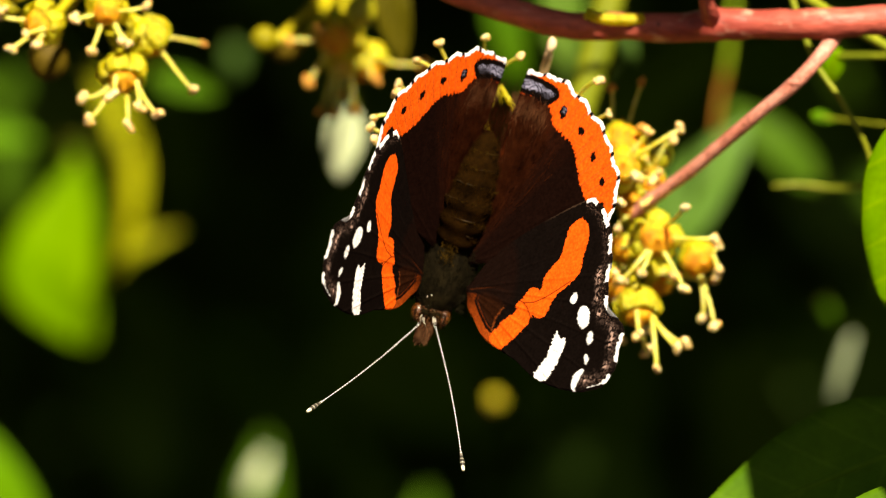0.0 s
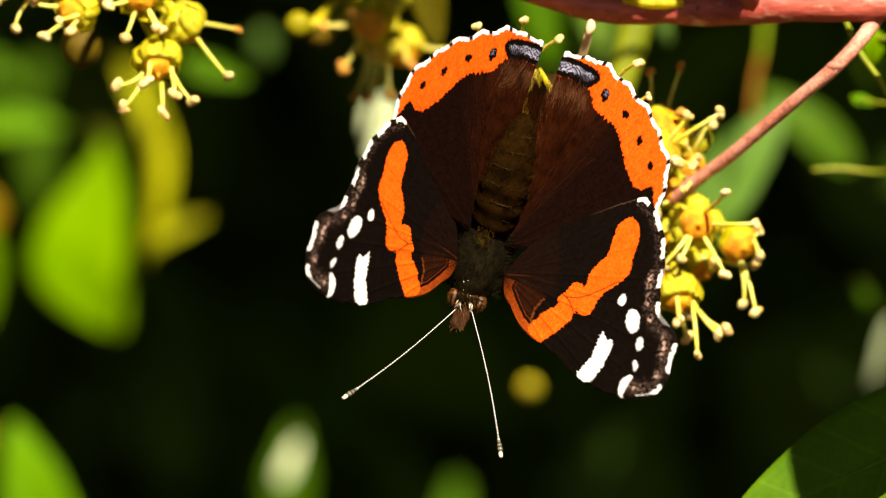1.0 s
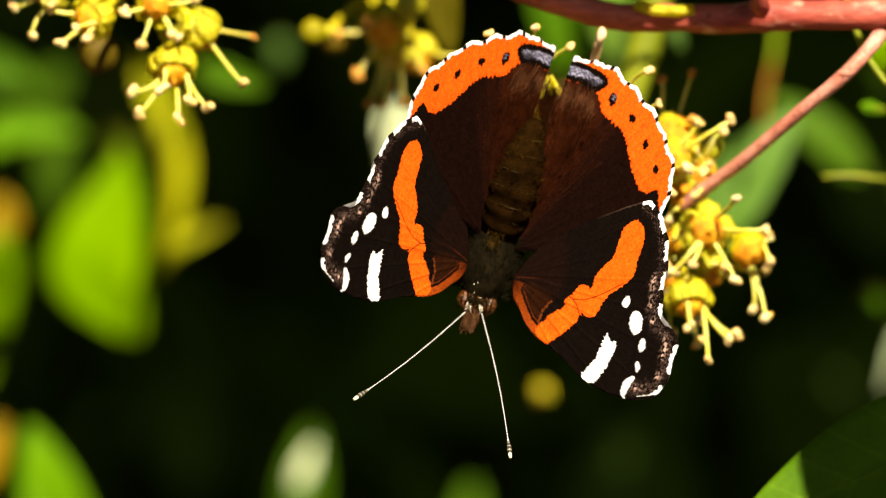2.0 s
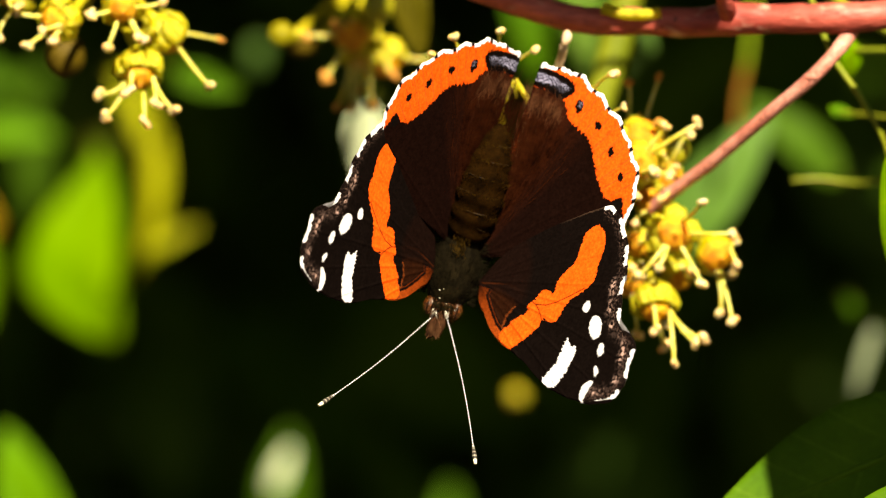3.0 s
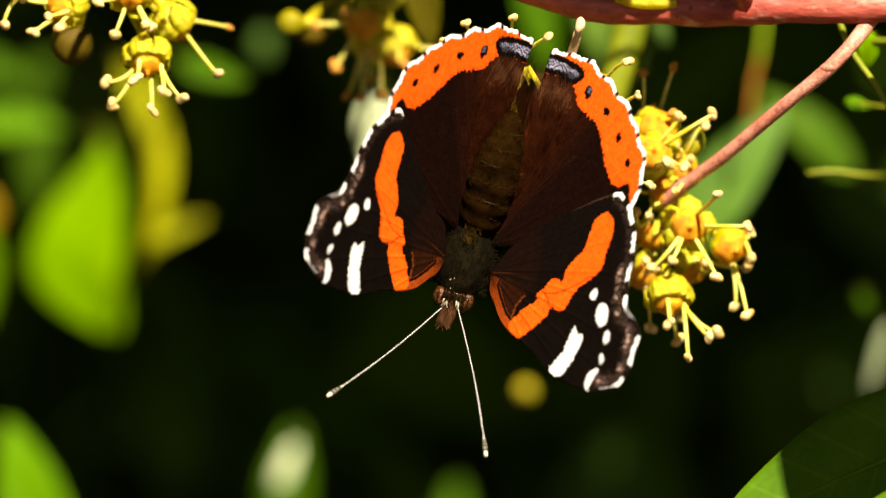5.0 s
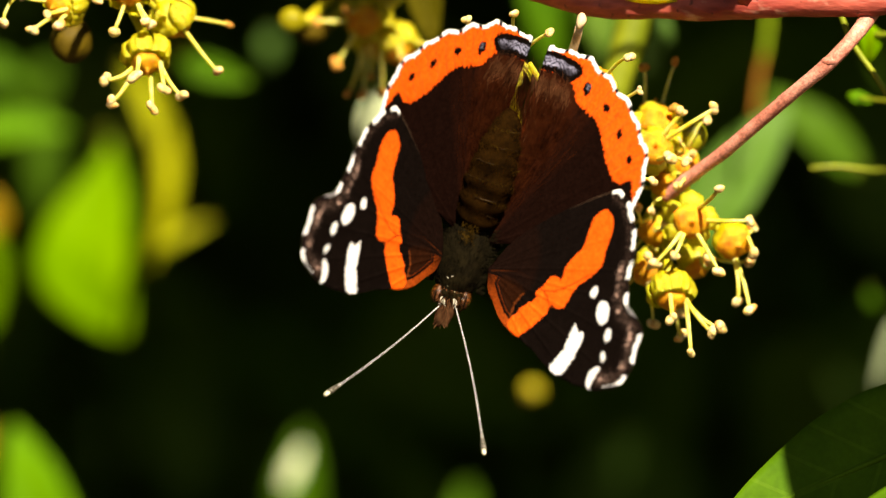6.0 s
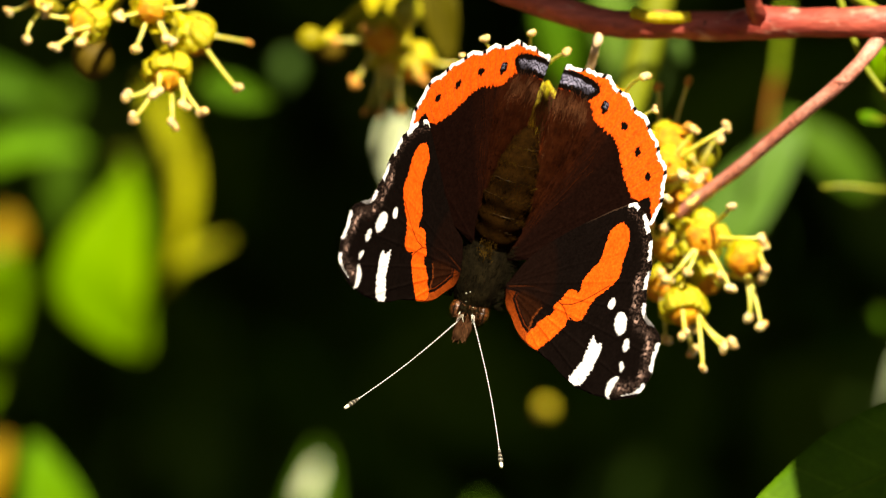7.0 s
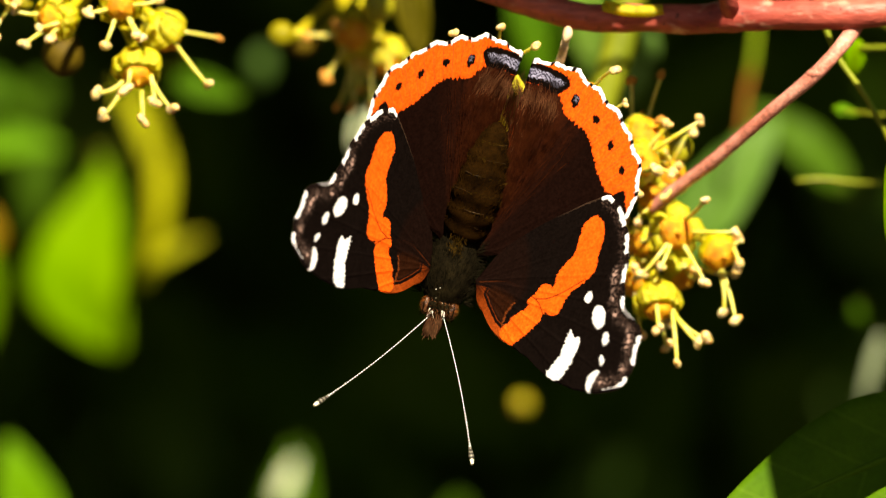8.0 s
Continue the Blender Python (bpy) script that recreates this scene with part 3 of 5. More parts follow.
def petal_mesh(kind):
    """Thick boat-shaped petal, growing along +x and bent back."""
    bm = bmesh.new()
    rows = 7
    skins = []
    for lift in (0.42, -0.3):
        grid = []
        for i in range(rows + 1):
            s = i / rows
            w = (1.45, 1.25, 1.2, 1.42)[kind] * (1 - s ** 2.6) ** 0.6 * (0.8 + 0.35 * s) if s < 1 else 0.02
            ln = (2.0, 2.5, 2.6, 2.6)[kind]
            ang = radians((10, 35, 60, 0)[kind]) + s * radians((35, 50, 55, 0)[kind])
            row = []
            for k in range(-5, 6):
                u = k / 5
                x = 1.5 + ln * s * math.cos(ang * 0.75)
                z = 0.0 - ln * s * math.sin(ang * 0.75)
                if kind == 3:  # laid back along the cup
                    x, z = 1.75 + 0.85 * math.sin(math.pi * min(1, s * 0.85 + 0.05)) - 0.5 * s, 0.15 - 2.9 * s
                    o = (0.42 * (1 - 0.6 * abs(u)) * (1 - 0.4 * s) + 0.12 * math.cos(3 * math.pi * u) * (1 - 0.4 * s)) * (1 if lift > 0 else -0.5)
                    row.append(bm.verts.new(Vector((x + o - 0.3 * u * u, w * 1.05 * u, z)) * MM))
                    continue
                row.append(bm.verts.new(Vector((x - 0.25 * u * u, w * u, z - 0.35 * u * u + lift * (1 - 0.6 * abs(u)) * (1 - 0.5 * s))) * MM))
            grid.append(row)
        skins.append(grid)
        for i in range(rows):
            for k in range(10):
                q = (grid[i][k], grid[i + 1][k], grid[i + 1][k + 1], grid[i][k + 1])
                bm.faces.new(q if lift > 0 else q[::-1])
    a, b = skins
    for i in range(rows):
        for k in (0, 10):
            q = (a[i][k], b[i][k], b[i + 1][k], a[i + 1][k])
            bm.faces.new(q if k == 0 else q[::-1])
    bm.faces.new([a[rows][k] for k in range(11)] + [b[rows][k] for k in range(10, -1, -1)])
    for v in bm.verts:
        v.co += v.co.normalized() * (0.00024 * noise.noise(v.co * 1100 + Vector((kind, 0, 0))) + 0.00014 * noise.noise(v.co * 2600 + Vector((0, kind, 0))))
    return mesh_of("petal", bm, PETAL)


def anther(bm, e, d, rng, mat=1):
    """A bean-shaped pollen sac with a furrow, at the end of a filament that runs along d."""
    s = d.cross(Vector((0.3, 0.2, 1))).normalized()
    s = (s + d.cross(s) * rng.uniform(-1, 1) + d * rng.uniform(-0.5, 0.5)).normalized()
    u = s.cross(d).normalized()
    w = s.cross(u)
    k = rng.uniform(0.9, 1.2)
    for q, r in ((-1, rng.uniform(0.85, 1.1)), (1, rng.uniform(0.7, 1.0))):
        blob(bm, e + s * 0.00020 * k * q + d * rng.uniform(-0.00012, 0.00012), (u * 0.00046 * k * r, w * 0.00052 * k * r, (s + d * rng.uniform(-0.5, 0.5)) * 0.00056 * k * r), 7, 10, 0.5, mat, rng.uniform(0, 9))


def stamen_mesh(kind):
    """Curved filament along +x with a two-lobed pollen sac, in local millimetres."""
    rng = random.Random(40 + kind)
    bm = bmesh.new()
    ln = (3.2, 3.9, 4.4, 2.9)[kind % 4]
    lift = (0.9, -0.5, 0.3, 1.2)[kind % 4]
    pts = spline([(0, 0, 0), (ln * 0.35, 0, lift), (ln * 0.75, rng.uniform(-0.3, 0.3), lift * 0.9), (ln, rng.uniform(-0.4, 0.4), lift * 0.2)], 4)
    tube(bm, [p * MM for p in pts], [0.00027 - 0.00011 * i / len(pts) for i in range(len(pts))], 8, 0)
    d = (pts[-1] - pts[-2]).normalized()
    anther(bm, pts[-1] * MM, d, rng)
    return bm


PETALS = [petal_mesh(k) for k in range(4)]
STAMENS = [mesh_of("stamen", stamen_mesh(k), [FILAMENT, ANTHER]) for k in range(4)]
STAMENS_OLD = [mesh_of("stamen", stamen_mesh(k), [FILAMENT, ANTHER_OLD]) for k in range(4)]
DISCS = [disc_mesh(k * 1.7, 0.86) for k in range(3)]
DISCS_SMALL = [disc_mesh(k * 1.7, 0.72) for k in range(3)]
BUDS = [bud_mesh(k * 2.3, [m, m]) for k, m in ((0, BUD_OLIVE), (1, BUD), (2, BUD_SHADED_BROWN), (3, BUD_DIM))]


def placed(name, data, parent, m):
    ob = new(name, data)
    ob.parent = parent
    ob.matrix_local = m
    return ob


def turn_to(way, spin=0.0):
    """Rotation that brings +z to the given way."""
    return Vector(way).to_track_quat("Z", "Y").to_matrix().to_4x4() @ Matrix.Rotation(radians(spin), 4, "Z")


def flower(umbel, pos, way, size=1.0, spin=0.0, petals=1, tilt=25, count=5, old=False, seed=0, hub=None, missing=0, tips=()):
    """One ivy flower of a head: cup and nectar disc, petals bent back, stamens; with its pedicel to the hub."""
    rng = random.Random(seed)
    loc = at(pos) - umbel.location
    m = Matrix.Translation(loc) @ turn_to(way, spin) @ Matrix.Scale(size, 4)
    ob = placed("flower", (DISCS_SMALL if petals == 3 else DISCS)[seed % 3], umbel, m)
    for k in range(5 if petals is not None else 0):
        if k < missing:
            continue
        a = Matrix.Rotation(radians(72 * k + rng.uniform(-6, 6)), 4, "Z")
        placed("petal", PETALS[petals], ob, a)
    for k in range(count):
        a = Matrix.Rotation(radians(72 * k + 36 + rng.uniform(-14, 14)), 4, "Z")
        b = Matrix.Translation((0.0021, 0, 0.0002)) @ Matrix.Rotation(radians(-tilt + rng.uniform(-16, 16)), 4, "Y")
        placed("stamen", (STAMENS_OLD if old else STAMENS)[(seed + k) % 4], ob, a @ b @ Matrix.Rotation(radians(rng.uniform(-40, 40)), 4, "X"))
    inv = m.inverted()
    for tip in tips:
        e = inv @ (at(tip) - umbel.location)
        flat = Vector((e.x, e.y, 0))
        a = (flat.normalized() if flat.length > 1e-5 else Vector((1, 0, 0))) * 0.0014 + Vector((0, 0, 0.0004))
        bow = (e - a).length * rng.uniform(0.08, 0.16)
        pts = spline([a, a.lerp(e, 0.4) + Vector((0, 0, bow)), a.lerp(e, 0.8) + Vector((0, 0, bow * 0.7)), e], 4)
        sm = bmesh.new()
        tube(sm, pts, [0.00027 - 0.00011 * i / len(pts) for i in range(len(pts))], 8, 0)
        anther(sm, e, (pts[-1] - pts[-2]).normalized(), rng)
        placed("stamen", mesh_of("stamen", sm, [FILAMENT, ANTHER_OLD if old else ANTHER]), ob, Matrix())
    pedicel(umbel, loc - Vector(way).normalized() * 0.0028 * size, hub)
    return ob


def bud(umbel, pos, way, size=1.0, hub=None, seed=0):
    loc = at(pos) - umbel.location
    ob = placed("flower_bud", BUDS[seed], umbel, Matrix.Translation(loc) @ turn_to(way, seed * 31) @ Matrix.Scale(size, 4))
    pedicel(umbel, loc - Vector(way).normalized() * 0.0028 * size, hub)
    return ob


def pedicel(umbel, end, hub):
    h = (at(hub) - umbel.location) if hub else Vector((0, 0, 0))
    bm = bmesh.new()
    mid = (end + h) * 0.5 + Vector((0, 0.0012, 0.0004))
    tube(bm, spline([h, mid, end], 5), [0.00055 + 0.00012 * (i > 8) for i in range(11)], 8)
    part("pedicel", bm, PEDICEL, umbel)


def umbel_at(hub, label):
    ob = thing("ivy_umbel", at(hub), label, "flower cluster", "ivy flower clusters")
    bm = bmesh.new()
    blob(bm, (0, 0, 0), ((0.0013, 0, 0), (0, 0.0013, 0), (0, 0, 0.0012)), 8, 12, 0.2)
    part("hub", bm, PEDICEL, ob)
    return ob


# head beside the butterfly, at the end of the pink stalk
D_HUB = (23.7, 26, 5.4)
head_right = umbel_at(D_HUB, "yellow-green ivy flower head at the end of a pinkish stalk")
flower(head_right, (26.6, 18, 2.5), (0.1, -0.95, -0.1), 1.15, 10, 0, 12, 0, False, 1, D_HUB, 0,
       ((29.8, 12, 6.2), (29.9, 14, -3.7), (24.6, 15, -1.7), (22.2, 17, -2.7), (33.6, 16, 2.5)))
flower(head_right, (24.4, 18, -6.7), (0.12, -0.5, -0.82), 1.12, 0, 3, 55, 0, False, 2, D_HUB, 0,
       ((24.2, 12, -9.1), (26.5, 14, -13.2), (29.1, 15, -10.8), (30.1, 17, -10.2), (25.5, 22, -11.3)))
flower(head_right, (31.9, 22, 0.0), (0.35, -0.85, -0.35), 1.15, 30, None, 45, 0, False, 3, D_HUB, 0,
       ((33.6, 19, -8.2), (32.2, 21, -7.2), (34.0, 18, -1.4), (34.2, 22, 1.7)))
flower(head_right, (22.1, 16, 11.2), (0.2, -0.9, 0.2), 1.15, 0, 1, 30, 0, False, 4, D_HUB, 0,
       ((25.5, 15, 15.4), (29.3, 15, 15.7), (24.0, 10, 9.9), (26.1, 12, 9.3)))
flower(head_right, (22.4, 26, 15.7), (0.15, -0.2, 0.95), 0.95, 20, 1, 55, 0, True, 5, D_HUB, 0,
       ((21.2, 26, 20.9), (25.0, 27, 21.5)))
flower(head_right, (21.6, 24, -3.7), (-0.3, -0.75, -0.5), 1.0, 25, 1, 35, 4, False, 11, D_HUB)
flower(head_right, (27.5, 27, -2.9), (0.5, -0.4, -0.7), 1.05, 20, 1, 45, 4, False, 6, D_HUB)
flower(head_right, (22.1, 25, 1.2), (-0.6, -0.6, -0.3), 1.0, 40, 1, 30, 5, False, 7, D_HUB)
flower(head_right, (23.7, 23, 6.8), (-0.3, -0.8, 0.3), 0.95, 15, 1, 30, 4, False, 8, D_HUB)
flower(head_right, (22.8, 20, 14.3), (0.15, -0.75, 0.55), 1.2, 30, 0, 50, 0, True, 9, D_HUB, 0, ((24.7, 18, 15.8),))
flower(head_right, (26.1, 23, 9.4), (0.5, -0.7, 0.2), 0.95, 30, 0, 50, 3, False, 10, D_HUB)
bud(head_right, (26.7, 25, 12.5), (0.6, -0.3, 0.6), 0.8, D_HUB, 1)

# head under the butterfly: pollen sacs stand out round the hind wings
C_HUB = (6.9, 26, 7.6)
head_under = umbel_at(C_HUB, "ivy flower head in bloom beneath the butterfly")
for i, (p, w, tips) in enumerate((
        ((1.7, 9, 22.2), (-0.4, -0.3, 0.8), ((-0.0, 5, 25.9), (-2.7, 5, 23.9))),
        ((5.0, 10, 20.9), (-0.1, -0.25, 0.95), ((5.6, 5, 26.7), (9.8, 4, 24.3))),
        ((15.6, 10, 19.2), (0.1, -0.25, 0.9), ((19.1, 4, 21.5),)),
        ((-2.0, 9, 18.2), (-0.8, -0.3, 0.4), ((-4.8, 5, 21.1), (-5.1, 4, 20.0), (-7.8, 5, 17.0))),
        ((-2.7, 9, 13.7), (-0.9, -0.3, 0.0), ((-8.1, 4, 15.9), (-7.6, 5, 14.4))),
        ((16.7, 9, 15.5), (0.7, -0.3, 0.4), ((20.3, 4, 17.7),)),
        ((17.4, 9, 8.0), (0.8, -0.3, 0.1), ((21.8, 3, 7.0),)),
        ((5.8, 6, 9.3), (0.0, -1.0, 0.0), ()), ((0.4, 8, 6.6), (-0.3, -0.9, -0.2), ()), ((10.6, 8, 7.3), (0.3, -0.9, -0.2), ()))):
    flower(head_under, p, w, 0.95, 24 * i, 1, 50, 0, False, 20 + i, C_HUB, 0, tips)
# brown withered flower stalk standing up behind the hind wings
dry = bmesh.new()
tube(dry, [at(q) - head_under.location for q in (C_HUB, (11.9, 10, 20.3), (13.1, 7, 24.3), (13.3, 6, 25.3))], [0.0007, 0.0006, 0.00055, 0.0005], 8)
blob(dry, at((13.45, 5.6, 25.9)) - head_under.location, ((0.00062, 0, 0), (0, 0.0006, 0), (0.0002, 0, 0.0010)), 8, 12, 0.25)
part("withered_stalk", dry, WITHERED, head_under, "brown withered flower stalk")
thin = bmesh.new()
tube(thin, [at(q) - head_under.location for q in (C_HUB, (12.0, 9, 13.0), (9.6, 6.5, 17.2), (8.9, 6, 18.4), (7.4, 5, 20.9))], [0.0003, 0.0003, 0.00032, 0.00036, 0.0003], 8)
part("pedicel", thin, PETAL, head_under)

# head in the upper corner, in full sun
A_HUB = (-43.4, 31, 32.9)
head_left = umbel_at(A_HUB, "sunlit yellow-green ivy flower head")
flower(head_left, (-48.4, 18, 28.1), (-0.6, -0.7, -0.25), 1.1, 15, 3, 40, 0, False, 31, A_HUB, 0,
       ((-51.5, 17, 25.1), (-49.6, 15, 27.0), (-48.4, 15, 25.6), (-52.8, 18, 29.1)))
flower(head_left, (-40.0, 17, 29.6), (0.05, -0.85, -0.35), 1.08, 0, 3, 40, 0, False, 32, A_HUB, 0,
       ((-41.9, 16, 24.9), (-43.9, 16, 28.9), (-38.2, 15, 26.2), (-37.4, 16, 25.7), (-35.1, 16, 30.3)))
flower(head_left, (-38.0, 18, 21.5), (0.05, -0.6, -0.78), 1.15, 40, 3, 45, 0, False, 33, A_HUB, 0,
       ((-42.8, 18, 19.3), (-42.1, 17, 16.6), (-39.2, 14, 19.6), (-37.3, 16, 15.9), (-35.8, 15, 18.0), (-33.8, 16, 17.3)))
flower(head_left, (-34.6, 23, 25.8), (0.45, 0.25, -0.75), 1.15, 25, 3, 30, 0, False, 34, A_HUB, 0, ((-29.7, 21, 20.3),))
flower(head_left, (-34.0, 31, 27.3), (0.8, -0.2, -0.1), 0.9, 25, 1, 30, 0, True, 36, A_HUB, 0, ((-28.7, 33, 26.2),))
bud(head_left, (-47.7, 37, 24.3), (-0.2, -0.4, -0.9), 1.05, A_HUB, 2)
flower(head_left, (-53.6, 21, 31.5), (-0.8, -0.5, 0.0), 0.95, 25, 1, 30, 5, False, 35, A_HUB)

# head in half shade, a little farther away
B_HUB = (-10.7, 90, 36.4)
head_mid = umbel_at(B_HUB, "ivy flower head in half shade behind the butterfly")
flower(head_mid, (-12.7, 63, 27.4), (-0.15, -0.9, -0.35), 1.15, 12, 1, 45, 0, True, 41, B_HUB, 0,
       ((-16.0, 60, 21.9), (-18.3, 62, 27.4), (-14.6, 60, 28.6)))
flower(head_mid, (-8.4, 66, 23.8), (0.35, -0.3, -0.8), 1.15, 30, 3, 45, 2, True, 42, B_HUB)
flower(head_mid, (-11.6, 66, 24.2), (0.1, -0.35, -0.9), 1.0, 40, 3, 40, 0, True, 45, B_HUB, 0, ((-14.5, 62, 18.6), (-12.8, 62, 18.3), (-10.3, 63, 18.5), (-11.8, 60, 20.4)))
bud(head_mid, (-21.6, 66, 27.5), (-0.9, -0.3, 0.1), 0.64, B_HUB, 0)
bud(head_mid, (-19.0, 69, 26.6), (-0.8, -0.4, -0.2), 0.8, B_HUB, 2)
bud(head_mid, (-9.4, 60, 31.0), (0.2, -0.5, 0.7), 0.8, B_HUB, 1)
leaf((-6.4, 82, 37.0), (-4.2, 82, 24.6), 4.6, LEAF_OLIVE, "olive ivy leaf hanging beside the flowers", 10, 2)

# one lone bud far back
E_HUB = (9.4, 245, -20.2)
lone = umbel_at(E_HUB, "lone yellow ivy bud deep in the hedge")
bud(lone, (8.3, 200, -20.5), (-0.3, -0.7, -0.6), 0.30, E_HUB, 2)


# ---------------- butterfly ----------------
FORE_OUTLINE = [(0.3, -1.9), (1.5, -4.3), (2.9, -6.5), (4.5, -8.0), (6.2, -9.1), (9.2, -11.2), (12.2, -13.8), (14.9, -15.4), (18.6, -16.9), (20.9, -17.5), (23.1, -17.6), (24.6, -17.2), (25.8, -15.9), (26.5, -13.7), (27.0, -11.5), (26.9, -10.4), (25.3, -8.8), (24.3, -7.6), (23.9, -6.0), (23.9, -4.0), (24.2, -2.0), (24.1, -0.0), (23.7, 2.0), (23.1, 3.7), (22.1, 5.3), (21.1, 6.5), (19.9, 7.0), (15.9, 6.5), (9.2, 5.0), (2.9, 2.5)]
BAND = [(4.5, -7.4), (6.2, -9.1), (7.8, -8.6), (9.2, -7.9), (10.6, -7.0), (11.3, -5.9), (12.2, -6.4), (13.6, -6.5), (14.6, -5.0), (15.6, -4.0), (17.9, -3.0), (19.1, -2.0), (19.4, -0.3), (19.9, 1.3), (20.1, 2.7), (19.6, 4.0), (18.6, 4.7), (17.1, 4.3), (16.2, 2.7), (15.8, 1.0), (14.9, -0.0), (13.2, -1.3), (12.6, -3.0), (11.6, -2.3), (10.6, -2.5), (9.8, -3.3), (8.9, -3.8), (7.9, -5.0), (6.9, -5.4), (5.5, -6.1)]
BAR = [(12.4, -13.7), (13.4, -12.7), (14.6, -11.5), (15.2, -10.0), (15.8, -8.8), (16.3, -9.4), (16.6, -9.9), (17.4, -10.0), (17.2, -11.2), (16.4, -12.7), (15.6, -13.7), (14.8, -14.6), (13.8, -14.7)]
CELL = [(0.4, -0.4), (3.8, -1.7), (6.1, -3.1), (6.7, -4.0), (5.1, -5.0), (4.6, -6.2), (3.0, -4.4)]
BLOTCH = [(4.9, -6.3), (5.4, -5.0), (6.3, -4.2), (7.3, -3.6), (8.9, -4.5), (8.1, -5.2), (7.5, -4.8), (7.0, -5.5), (6.4, -5.4), (5.7, -6.3)]
CELL_VEIN = [(0.1, 0.0), (2.6, -0.3), (4.9, -0.9), (6.8, -1.9), (8.4, -3.0), (10.0, -4.1), (10.7, -5.0), (11.3, -6.3)]
CROSS_VEIN = [(9.9, -4.0), (11.6, -4.3), (13.4, -4.1), (15.2, -3.6), (17.6, -2.9)]
BAR_TIP = [(19.0, -16.6), (19.2, -15.2), (20.2, -14.6), (20.9, -14.8), (20.2, -15.8), (19.6, -16.8)]
SPOTS = [(18.3, -5.3, 0.60, 0.67, 0), (20.2, -8.0, 1.00, 1.47, 15), (21.5, -10.9, 0.53, 0.74, 0), (21.1, -13.4, 0.33, 0.60, 20)]
HIND_OUTLINE = [(2.6, 0.7), (9.0, 0.5), (15.0, 2.0), (19.0, 3.8), (21.0, 5.1), (21.7, 6.4), (22.1, 8.3), (22.3, 10.3), (21.9, 12.2), (20.9, 13.9), (19.8, 15.8), (18.6, 17.5), (17.0, 18.8), (15.3, 20.4), (13.4, 21.4), (12.3, 22.6), (10.3, 22.9), (6.3, 23.5), (6.1, 22.4), (5.3, 20.2), (4.5, 18.2), (3.4, 14.2), (2.5, 10.8), (1.7, 6.1), (0.8, 2.8)]
HIND_DARK = [(1.3, 20.7), (5.9, 20.7), (9.0, 20.3), (10.4, 18.8), (11.0, 17.2), (12.3, 16.2), (14.0, 15.2), (15.0, 13.8), (15.4, 12.5), (16.0, 11.2), (16.8, 9.5), (17.6, 8.3), (18.8, 7.8), (19.6, 8.2), (20.2, 7.4), (20.7, 4.7), (15.6, 1.5), (2.3, 1.5), (-0.4, 4.1), (0.3, 14.2)]
BLUE = [(5.6, 22.6), (8.0, 22.1), (10.7, 21.0), (10.7, 20.4), (9.6, 20.0), (8.0, 20.8), (5.2, 21.4)]
DOTS = [(12.4, 18.7, 0.60, 0.80, 0), (15.5, 16.5, 0.47, 0.53, 0), (17.8, 13.5, 0.40, 0.60, 0), (19.7, 10.6, 0.40, 0.53, 0), (19.8, 7.4, 0.74, 0.80, 0)]

ORANGE = np.array((0.84, 0.106, 0.011))
BLACK = np.array((0.0044, 0.0028, 0.0023))
BROWN = np.array((0.026, 0.0062, 0.0024))
RUST = np.array((0.34, 0.075, 0.016))
WHITE = np.array((0.86, 0.86, 0.88))
LILAC = np.array((0.34, 0.34, 0.50))
PINK = np.array((0.34, 0.21, 0.17))


def inside(p, poly):
    """Signed distance (positive inside) of points to a closed outline."""
    poly = np.array(poly)
    q = np.roll(poly, -1, 0)
    d = np.full(len(p), 1e9)
    odd = np.zeros(len(p), bool)
    for a, b in zip(poly, q):
        e = b - a
        w = p - a
        t = np.clip((w @ e) / (e @ e), 0, 1)
        d = np.minimum(d, np.linalg.norm(w - t[:, None] * e, axis=1))
        cross = (a[1] > p[:, 1]) != (b[1] > p[:, 1])
        with np.errstate(divide="ignore", invalid="ignore"):
            x = a[0] + (p[:, 1] - a[1]) * e[0] / e[1]
        odd ^= cross & (p[:, 0] < x)
    return np.where(odd, d, -d)


def smooth_outline(pts, n=6):
    return [tuple(v[:2]) for v in spline([(*p, 0) for p in pts], n, True)]


def rough_edge(p, size, amount, seed):
    out = np.empty(len(p))
    for i, (x, y) in enumerate(p):
        out[i] = noise.noise(Vector((x * size, y * size, seed))) + 0.5 * noise.noise(Vector((x * size * 2.7, y * size * 2.7, seed + 3)))
    return out * amount


def lay(col, mask, colour):
    m = np.clip(mask, 0, 1)[:, None]
    return col * (1 - m) + colour * m


def soft(d, width=0.06):
    return np.clip(d / width + 0.5, 0, 1)


def spot(p, s, jag):
    x, y, rx, ry, an = s
    c, sn = math.cos(radians(an)), math.sin(radians(an))
    u = (p[:, 0] - x) * c + (p[:, 1] - y) * sn
    v = -(p[:, 0] - x) * sn + (p[:, 1] - y) * c
    return soft((1 - np.sqrt((u / rx) ** 2 + (v / ry) ** 2)) * min(rx, ry) + jag * 0.5, 0.12)


def beside(p, line):
    """Distance of points to an open line."""
    d = np.full(len(p), 1e9)
    for a, b in zip(np.array(line[:-1]), np.array(line[1:])):
        e = b - a
        t = np.clip(((p - a) @ e) / (e @ e), 0, 1)
        d = np.minimum(d, np.linalg.norm(p - a - t[:, None] * e, axis=1))
    return d


def veins_of(p, angles, bow, width):
    """Rays that fan out from the wing root."""
    r = np.linalg.norm(p, axis=1)
    th = np.degrees(np.arctan2(p[:, 1], p[:, 0]))
    m = np.zeros(len(p))
    for a in angles:
        d = np.radians(np.abs(th - (a + bow * r))) * r
        m = np.maximum(m, np.clip(1 - d / width, 0, 1))
    return m


